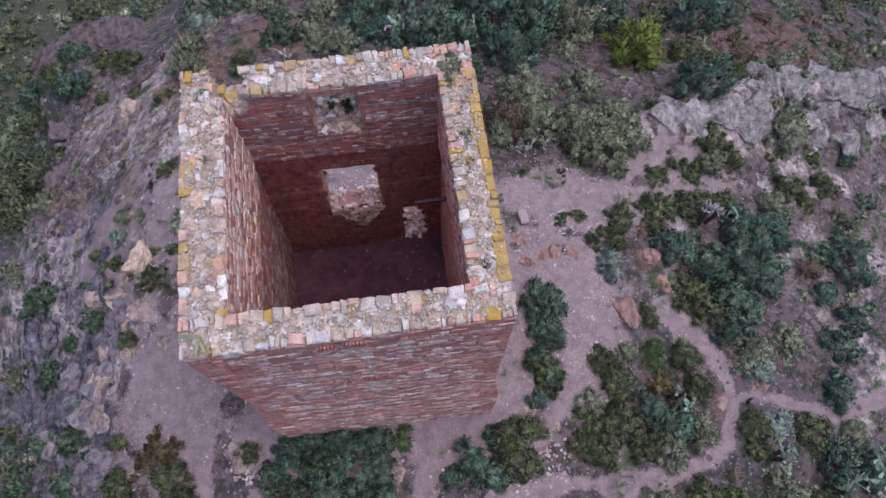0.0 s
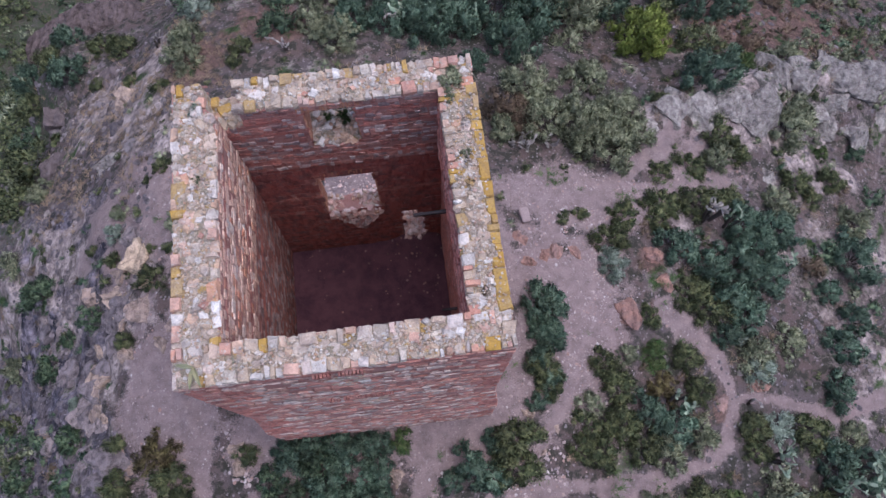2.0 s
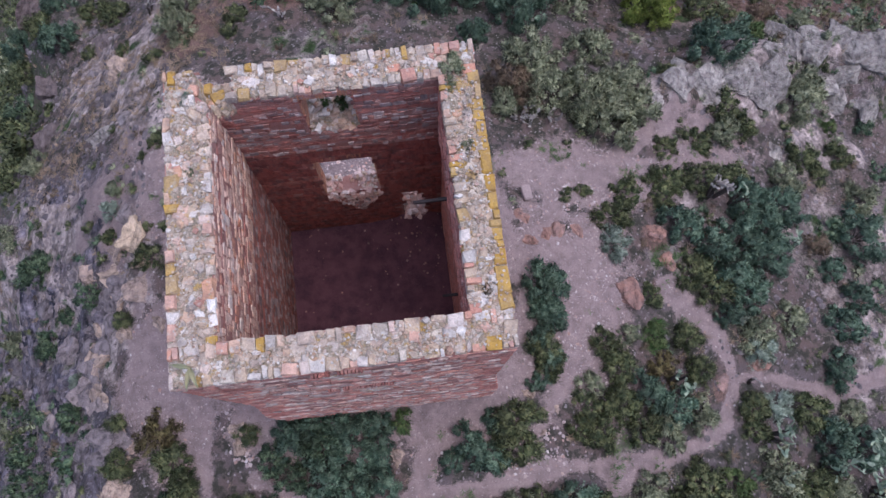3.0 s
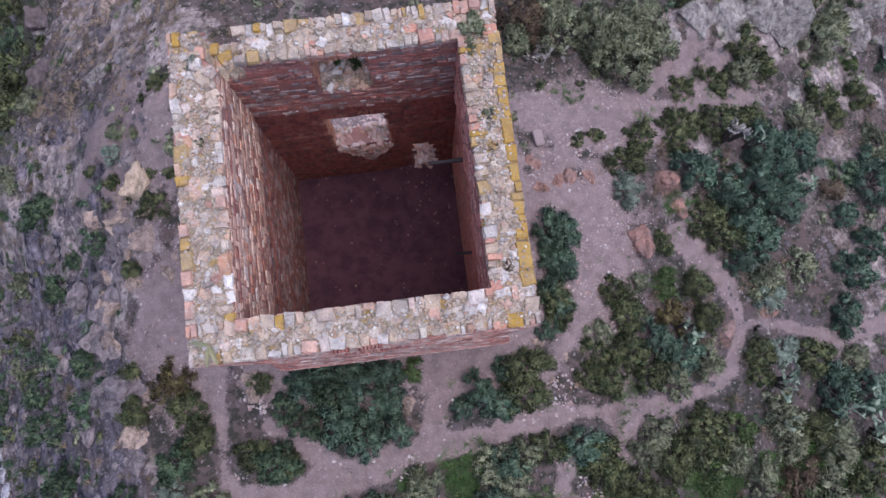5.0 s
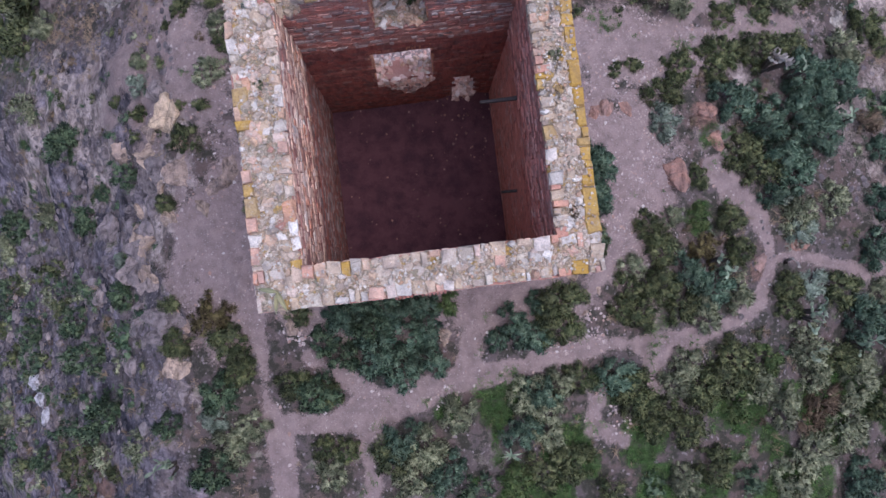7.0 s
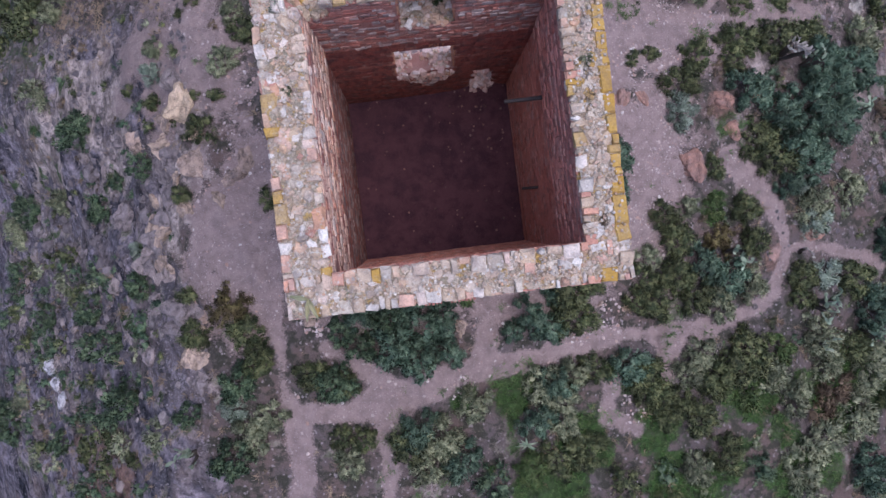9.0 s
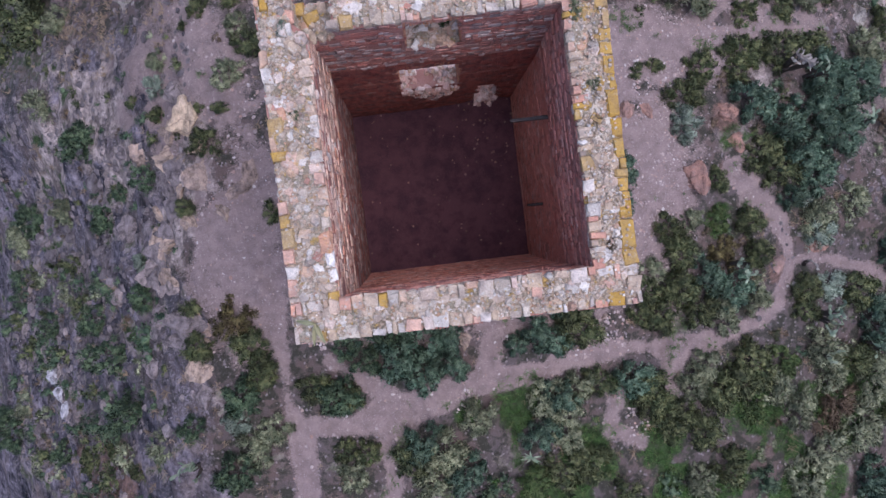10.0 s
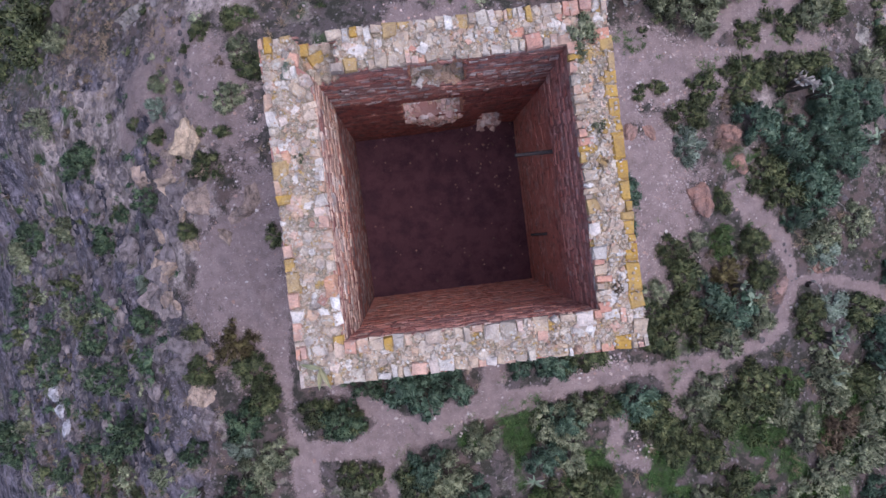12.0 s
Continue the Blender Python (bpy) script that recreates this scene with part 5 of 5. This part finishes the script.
# ---- rocks ----
def rock_mesh(rng, mat, cuts=13, fine=4):
    bm = bmesh.new()
    bmesh.ops.create_icosphere(bm, subdivisions=fine, radius=1.0)
    planes = rng.normal(0, 1, (cuts, 3))
    planes /= np.linalg.norm(planes, axis=1)[:, None]
    keep = rng.uniform(0.42, 0.8, cuts)
    for v in bm.verts:
        p2 = v.co.copy()
        for n, k in zip(planes, keep):
            over = p2.dot(Vector(n)) - k
            if over > 0:
                p2 -= Vector(n) * over * 0.97
        layer = (p2.z * 5.0 + p2.x * 1.1 + p2.y * 0.7) % 1.0
        p2 *= 1.0 - 0.07 * max(0.0, 0.5 - layer)
        p2 += p2.normalized() * (noise.fractal(p2 * 2.2 + Vector((float(keep[0]) * 50, 0, 0)), 1.0, 2.0, 6) * 0.17)
        v.co = p2
    me = bpy.data.meshes.new("boulder")
    bm.to_mesh(me)
    bm.free()
    me.materials.append(mat)
    return me


ROCKS = {name: [rock_mesh(PLANT, mat) for _ in range(3)] for name, mat in (("ochre", BOULDER), ("grey", GREYROCK), ("red", REDROCK), ("dark", UMBER), ("pale", PALEROCK), ("slope", SLOPEROCK), ("cream", CREAM))}
ROCK_LABELS = {"cream": "large cream-coloured boulder at the plateau edge", "slope": "lilac-grey rock standing out of the steep slope", "ochre": "ochre weathered boulder beside the path", "grey": "fissured grey rock outcrop in the scrub", "red": "lump of red eroded earth and rock", "pale": "pale grey rock face on the steep slope", "dark": "dark brown craggy rock outcrop on the ridge"}
BOULDERS = [("cream", -11.9, 9.6, 1.0, 0.9), ("ochre", -12.4, 7.9, 0.95, 0.6), ("ochre", -10.9, 7.3, 1.15, 0.32), ("ochre", -9.9, 6.9, 0.75, 0.26), ("ochre", -10.3, 6.2, 0.6, 0.24), ("ochre", -9.5, 7.5, 0.6, 0.2), ("ochre", -11.3, 8.6, 0.6, 0.35), ("ochre", -12.9, 9.2, 0.6, 0.5), ("ochre", -12.0, 6.9, 0.6, 0.4), ("ochre", -12.7, 4.9, 0.85, 0.6), ("ochre", -11.6, 5.7, 0.5, 0.35), ("ochre", -13.2, 6.1, 0.6, 0.5),
            ("ochre", -1.6, 1.5, 0.4, 0.42), ("red", 7.2, 7.8, 0.85, 0.3), ("red", 8.6, 10.2, 0.6, 0.45), ("red", 10.9, 4.3, 0.5, 0.3), ("grey", 3.4, 1.9, 0.22, 0.14), ("red", 12.6, 5.3, 0.7, 0.3), ("red", 3.4, 9.75, 0.42, 0.24), ("red", 4.0, 9.95, 0.45, 0.2), ("red", 4.6, 10.12, 0.5, 0.26), ("red", 5.3, 10.3, 0.45, 0.22), ("red", 3.0, 10.6, 0.55, 0.14), ("red", 9.0, 9.2, 0.6, 0.4), ("ochre", -7.3, 2.5, 0.5, 0.3), ("ochre", -7.1, 1.9, 0.42, 0.26), ("ochre", 3.1, 3.8, 0.34, 0.4), ("ochre", 4.2, 3.2, 0.24, 0.16), ("ochre", 3.7, 2.4, 0.24, 0.16), ("grey", 9.3, 3.4, 0.2, 0.9)]
BOULDERS3 = [("pale", -22.3, -2.0, 0.6, 0.4), ("pale", -21.7, -2.7, 0.7, 0.4), ("pale", -21.1, -3.5, 0.6, 0.4), ("slope", -13.6, 3.6, 0.7, 0.6), ("slope", -13.0, 2.2, 0.6, 0.5), ("ochre", -14.2, 8.4, 0.7, 0.5), ("slope", -15.2, 5.6, 0.8, 0.6), ("ochre", -12.4, 3.4, 0.6, 0.5), ("slope", -11.0, -0.6, 0.6, 0.5), ("slope", -13.4, 0.2, 0.7, 0.6)]
BOULDERS2 = [("grey", 13.3, 18.4, 2.0, 0.56), ("grey", 10.5, 17.6, 1.12, 0.36), ("grey", 9.6, 16.8, 0.75, 0.28), ("grey", 17.9, 20.5, 2.12, 0.72), ("grey", 20.6, 20.6, 2.25, 0.8), ("grey", 23.0, 20.9, 2.0, 0.72), ("grey", 20.4, 17.9, 1.38, 0.4),
             ("grey", 18.4, 18.0, 1.12, 0.4), ("grey", 15.3, 19.5, 1.38, 0.48), ("pale", -24.8, 25.6, 0.8, 1.2), ("grey", -15.9, 27.8, 0.5, 1.0), ("dark", -21.5, 20.5, 1.4, 1.3), ("dark", -20.3, 17.0, 1.3, 1.2), ("ochre", -15.8, 19.5, 1.4, 0.5), ("dark", -17.8, 22.2, 1.2, 0.5), ("grey", -15.5, 15.2, 1.3, 0.45), ("grey", 14.6, 18.2, 2.25, 0.56), ("grey", 16.6, 20.4, 2.25, 0.64), ("grey", 19.3, 20.9, 2.25, 0.72), ("grey", 21.8, 20.7, 2.38, 0.8), ("grey", 12.0, 17.7, 1.75, 0.4), ("grey", 17.2, 18.6, 2.0, 0.4), ("grey", 19.3, 19.2, 1.88, 0.48), ("grey", 22.0, 19.0, 1.88, 0.48), ("grey", 10.5, 22.1, 0.62, 0.32), ("grey", 10.8, 19.0, 0.75, 0.32), ("grey", 15.2, 14.9, 0.8, 0.5), ("grey", 7.3, 20.6, 0.5, 0.3)]


def boulder(kind, x, y, r, tall):
    ob = new("boulder", ROCKS[kind][int(PLANT.integers(3))])
    if kind == "grey" and r > 1.2:
        r, tall = r * 0.78, tall * 1.35
    ob.location = (x, y, gz(x, y) - tall * 0.3)
    ob.rotation_euler = (PLANT.normal(0, 0.16), PLANT.normal(0, 0.16), PLANT.uniform(0, 6.28))
    ob.scale = (r, r * PLANT.uniform(0.7, 0.95), tall)
    return tagged(ob, ROCK_LABELS[kind], "rock", "boulders")


def cliff():
    """A dark curved rock face: foot, face, crest and the slope behind, all broken by noise."""
    n_s, prof = 90, [(-1.9, -0.15), (-1.5, 0.05), (-1.2, 0.22), (-0.9, 0.42), (-0.55, 0.65), (-0.2, 0.86), (0.2, 1.0), (0.5, 0.85), (0.9, 0.3), (1.4, -0.6), (2.0, -1.6), (2.8, -2.8)]
    vs = []
    for i in range(n_s):
        s = i / (n_s - 1)
        x, y = -24.6 + 8.4 * s, 25.2 + 2.6 * math.sin(math.pi * min(s * 0.85 + 0.05, 1.0))
        crest = -9.7 + 1.1 * math.sin(math.pi * (0.12 + 0.7 * s)) + 0.1 * s
        foot = min(gz(x, y - 1.6) - 0.4, crest - 0.8)
        for n, h in prof:
            p2 = Vector((x + n * 0.25 * (0.5 - s) * 2, y + n, foot + (crest - foot) * h))
            k = noise.fractal(p2 * 0.9, 1.0, 2.0, 6)
            vs.append(p2 + Vector((0.2 * k, 0.35 * k, 0.28 * noise.fractal(p2 * 1.3 + Vector((9, 2, 5)), 1.0, 2.0, 5))))
    w = len(prof)
    gi = np.arange(n_s * w).reshape(n_s, w)
    me = quick_mesh("cliff", np.array([v[:] for v in vs]), np.stack([gi[:-1, :-1].ravel(), gi[1:, :-1].ravel(), gi[1:, 1:].ravel(), gi[:-1, 1:].ravel()], 1), UMBER)
    return tagged(new("cliff", me), "dark brown curved rock face on the spur", "cliff")


cliff()
for row in BOULDERS + BOULDERS2 + BOULDERS3:
    boulder(*row)
# the cracked rock ledge along the plateau's edge
LEDGE_LINE = [(-11.9, 10.6), (-12.4, 8.6), (-12.6, 6.8), (-12.9, 5.2), (-12.6, 3.6), (-11.4, 2.0), (-10.6, 0.2)]
for (ax, ay), (bx, by) in zip(LEDGE_LINE, LEDGE_LINE[1:]):
    for s in (0.1, 0.4, 0.7):
        boulder(str(PLANT.choice(["slope", "slope", "slope", "ochre"])), ax + (bx - ax) * s + PLANT.normal(0, 0.3), ay + (by - ay) * s + PLANT.normal(0, 0.2), PLANT.uniform(0.4, 1.1), PLANT.uniform(0.25, 0.55))

# ---- loose stones ----
def chip_arrays(sub=False):
    bm = bmesh.new()
    bmesh.ops.create_icosphere(bm, subdivisions=1, radius=1.0)
    if sub:
        bmesh.ops.subdivide_edges(bm, edges=bm.edges[:], cuts=1)
    for v in bm.verts:
        v.co *= PLANT.uniform(0.55, 1.15)
        v.co.x *= 1.25
    bmesh.ops.triangulate(bm, faces=bm.faces[:])
    vs = np.array([v.co[:] for v in bm.verts])
    fs = np.array([[v.index for v in f.verts] for f in bm.faces])
    bm.free()
    return vs, fs


CHIPS = [chip_arrays() for _ in range(8)]
pebbles = sow(15000, -13, 14, -8, 16, lambda x, y: (masks(x, y)[0] > 0.25) & (fbm(x, y, 1.1, 3, 66) > 0.42), 0.015, 0.045)
pebbles += sow(1500, -13, 14, -8, 16, lambda x, y: (masks(x, y)[0] > 0.1), 0.035, 0.09)
pebbles += sow(2200, 3, 9.5, 4.5, 14.5, lambda x, y: (masks(x, y)[0] > 0.2) & (fbm(x, y, 0.9, 3, 67) > 0.45), 0.018, 0.055)
pebbles += sow(700, -11.5, -6, 2, 14, lambda x, y: (masks(x, y)[0] > 0.2) & (fbm(x, y, 0.9, 3, 67) > 0.5), 0.02, 0.06)
for cx, cy, cr in ((5.6, 6.0, 0.9), (4.7, 11.8, 0.8), (6.3, 11.4, 0.7), (4.0, 2.0, 0.8), (-6.8, 1.5, 0.5), (2.6, 1.2, 0.6), (5.2, -1.6, 0.8), (3.6, 10.6, 0.9), (-1.6, -0.6, 0.5)):
    pebbles += [(cx + PLANT.normal(0, cr * 0.5), cy + PLANT.normal(0, cr * 0.5), PLANT.uniform(0.025, 0.085)) for _ in range(44)]
fallen = [(PLANT.normal(-2.4, 1.3), 11.3 + abs(PLANT.normal(0, 1.3)), PLANT.uniform(0.012, 0.06) * (2.0 if k % 7 == 0 else 1.0)) for k in range(1100)]
strewn("rubble", fallen, CHIPS, PINKRUBBLE, "pale pink rubble fallen behind the tower", "rubble", 0.01, 0.7)
strewn("pebble", pebbles, CHIPS, PEBBLE, "loose pale pebbles on the gravel", "pebbles", 0.01, 0.7)
scree = sow(3200, -28, -11.8, -8, 24, lambda x, y: fbm(x, y, 2.0, 3, 71) > 0.45, 0.05, 0.22)
strewn("scree", scree, CHIPS, SCREE, "broken grey stones on the steep slope", "scree", 0.03, 0.6)
crags = sow(200, -28, -12.2, -8, 22, lambda x, y: fbm(x, y, 3.0, 3, 73) > 0.5, 0.2, 0.6)
strewn("crag", crags, [mesh_arrays(rock_mesh(PLANT, SCREE, 11, 2)) for _ in range(8)], SCREE, "dark jagged crags on the steep slope", "crags", 0.06, 0.55)
blocks = sow(420, -27, -12.4, -8, 10, lambda x, y: (fbm(x, y, 2.4, 3, 79) > 0.47) & ((y < 6) | (x < -15)), 0.12, 0.45)
strewn("crag", blocks, [mesh_arrays(rock_mesh(PLANT, SLOPEROCK, 12, 2)) for _ in range(8)], SLOPEROCK, "lilac-grey broken rock on the steep slope", "crags", 0.1, 0.6)
scree = sow(1500, 8, 26, 2, 28, lambda x, y: fbm(x, y, 2.0, 3, 72) > 0.47, 0.04, 0.2)
strewn("scree", scree, CHIPS, SCREE, "broken grey stones between the bushes", "scree", 0.03, 0.6)


# ---- prickly pears and agaves ----
def pad_mesh(mat, rng):
    bm = bmesh.new()
    bmesh.ops.create_icosphere(bm, subdivisions=2, radius=0.5)
    for v in bm.verts:
        up = v.co.z + 0.5
        v.co = Vector((v.co.x * (0.45 + 0.6 * up) * 0.8, v.co.y * 0.16 + 0.06 * math.sin(3 * up), up))
    me = bpy.data.meshes.new("pad")
    bm.to_mesh(me)
    bm.free()
    me.materials.append(mat)
    return me


PADS = {"green": [pad_mesh(CACTUS, PLANT) for _ in range(2)], "withered": [pad_mesh(DEADPAD, PLANT) for _ in range(2)]}


def prickly_pear(kind, x, y, r, pads, lift=0.0):
    thing = new("prickly_pear")
    thing.location = (x, y, gz(x, y) + lift)
    tagged(thing, "withered pale grey prickly pear cactus" if kind == "withered" else "green prickly pear cactus standing in the scrub", "cactus", "prickly pears")
    tips = [(Vector((PLANT.uniform(-0.35, 0.35) * r, PLANT.uniform(-0.35, 0.35) * r, -0.05)), Vector((PLANT.normal(0, 0.4), PLANT.normal(0, 0.4), 1.0))) for _ in range(max(3, pads // 6))]
    if lift > 0.05:
        for root, way in tips:
            bm = bmesh.new()
            limb(bm, (root.x * 0.4, root.y * 0.4, -lift - 0.1), (root.x, root.y, 0.04), 0.07, 0.05, 6)
            part("stem", bm, BARK, thing, "woody grey cactus stem")
    for _ in range(pads):
        root, way = tips[int(PLANT.integers(len(tips)))]
        way = (way + Vector((PLANT.normal(0, 0.55), PLANT.normal(0, 0.55), PLANT.normal(0.1, 0.25)))).normalized()
        size = PLANT.uniform(0.24, 0.38) * (1.0 if r > 0.6 else 0.8) * (0.8 if kind == "withered" else 1.0)
        if root.z + way.z * size < 0.05 or (root + way * size).xy.length > r:
            way = Vector((-root.x, -root.y, 0.8)).normalized()
        q = way.to_track_quat("Z", "Y").to_euler()
        q.rotate_axis("Z", PLANT.uniform(0, 3.14))
        part("pad", PADS[kind][int(PLANT.integers(2))], None, thing, "", root, q, (size * 0.75, size * 0.8, size))
        tips.append((root + way * size * 0.93, way))
    return thing


for row in (("withered", 3.4, 15.4, 1.5, 75), ("withered", 4.6, 15.9, 0.9, 22), ("withered", 11.4, 12.3, 1.1, 46, 1.15), ("green", 12.3, 12.0, 0.6, 14, 1.2), ("green", 8.8, 4.3, 0.6, 18, 1.2), ("green", 12.8, 2.4, 0.9, 28, 0.9), ("green", 15.2, 1.2, 0.9, 24, 0.8), ("green", 12.9, 0.8, 0.6, 14, 0.7), ("green", 16.8, 2.3, 0.9, 28, 1.0),
            ("withered", -2.7, 22.6, 0.8, 18, 1.0), ("green", -1.9, 22.8, 0.8, 16, 1.0), ("green", 1.3, 22.9, 0.8, 18, 1.2), ("withered", -7.5, 20.6, 0.7, 14, 0.3), ("green", 15.0, 10.2, 0.8, 20, 0.6), ("withered", 13.2, 7.8, 0.7, 14, 0.3), ("green", 17.3, 0.4, 1.0, 30, 0.7),
            ("green", -11.1, -3.1, 0.8, 22, 0.5), ("withered", -15.0, 23.0, 0.8, 16, 0.3), ("withered", -20.5, 2.5, 0.6, 10, 0.0), ("withered", 9.9, 22.8, 0.6, 10, 1.6), ("withered", 12.2, 4.4, 0.5, 8, 0.2)):
    prickly_pear(*row)


def agave_leaf(mat):
    bm = bmesh.new()
    rows = []
    for k in range(7):
        s = k / 6
        w = 0.13 * (1 - s) ** 0.6 * (0.6 + 1.2 * min(s * 3, 1)) + 0.004
        z = 0.35 * s - 0.30 * s * s
        rows.append([bm.verts.new((s, -w, z + 0.05)), bm.verts.new((s, 0, z - 0.02)), bm.verts.new((s, w, z + 0.05)), bm.verts.new((s, 0, z - 0.07 * (1 - s) - 0.02))])
    for a, b2 in zip(rows, rows[1:]):
        for i in range(4):
            bm.faces.new([a[i], a[(i + 1) % 4], b2[(i + 1) % 4], b2[i]])
    bm.faces.new(rows[0])
    me = bpy.data.meshes.new("leaf")
    bm.to_mesh(me)
    bm.free()
    me.materials.append(mat)
    return me


LEAF, PALE_LEAF = agave_leaf(AGAVE), agave_leaf(CACTUS)


def agave(x, y, z, r, angles, label, lean=0.0, leaf=LEAF):
    thing = new("agave")
    thing.location = (x, y, z)
    tagged(thing, label, "agave", "agaves")
    for a in angles:
        part("leaf", leaf, None, thing, "", (0, 0, 0.02), (0, -PLANT.uniform(0.1, 0.6) + lean, radians(a)), (r * PLANT.uniform(0.8, 1.1), r * 0.55, r))
    return thing


agave(0.9, -2.7, gz(0.9, -2.7) + 0.3, 0.42, (-15, 20, 100, 140, 160, 185, 215, 330), "pale green agave rosette in the undergrowth", leaf=PALE_LEAF)
corner = TOWER @ Vector((-2.95, -3.05, 11.55))
agave(corner.x, corner.y, corner.z, 0.5, (172, 268, 300), "yellow-green agave leaves lying on the wall corner", 0.35)


def wall_plant(u, v, r, kind, z=11.42):
    at = TOWER @ Vector((u, v, z))
    thing = new("wall_plant")
    thing.location = at
    thing.rotation_euler = (0, 0, PLANT.uniform(0, 6.28))
    thing.scale = (r, r, r)
    tagged(thing, "small grey-green plant rooted in the wall top" if z > 11 else "small green plant growing on a window sill", "plant", "plants on the wall")
    part("trunk", BRANCHES[0], BARK, thing)
    part("foliage", CROWNS[kind, "small"][0], None, thing)


for u, v, r, kind in ((2.85, 2.75, 0.34, "grey"), (2.8, 2.3, 0.16, "grey"), (3.0, 0.9, 0.16, "grey"), (2.95, 0.2, 0.14, "dry"), (-2.9, 2.75, 0.17, "silver"), (-2.9, 1.0, 0.13, "grey"), (-2.2, -2.95, 0.1, "grey"), (2.95, -2.2, 0.15, "dry")):
    wall_plant(u, v, r, kind)
wall_plant(0.28, 3.12, 0.22, "bright", 9.78)
wall_plant(-0.1, 3.2, 0.14, "bright", 9.84)


# a squared stone block lying by the path
bm = bmesh.new()
bmesh.ops.create_cube(bm, size=1.0)
for v in bm.verts:
    v.co = Vector((v.co.x * (0.36 + 0.04 * v.co.y), v.co.y * 0.62, v.co.z * 0.34 + 0.02 * v.co.x))
bmesh.ops.bevel(bm, geom=bm.edges[:], offset=0.035, segments=2, affect="EDGES")
me = bpy.data.meshes.new("stone_block")
bm.to_mesh(me)
bm.free()
me.materials.append(PEBBLE)
block = new("stone_block", me)
block.location, block.rotation_euler = (3.3, 11.65, gz(3.3, 11.65) + 0.12), (0.05, 0.08, 0.25)
tagged(block, "squared pale stone block fallen on the gravel", "stone")
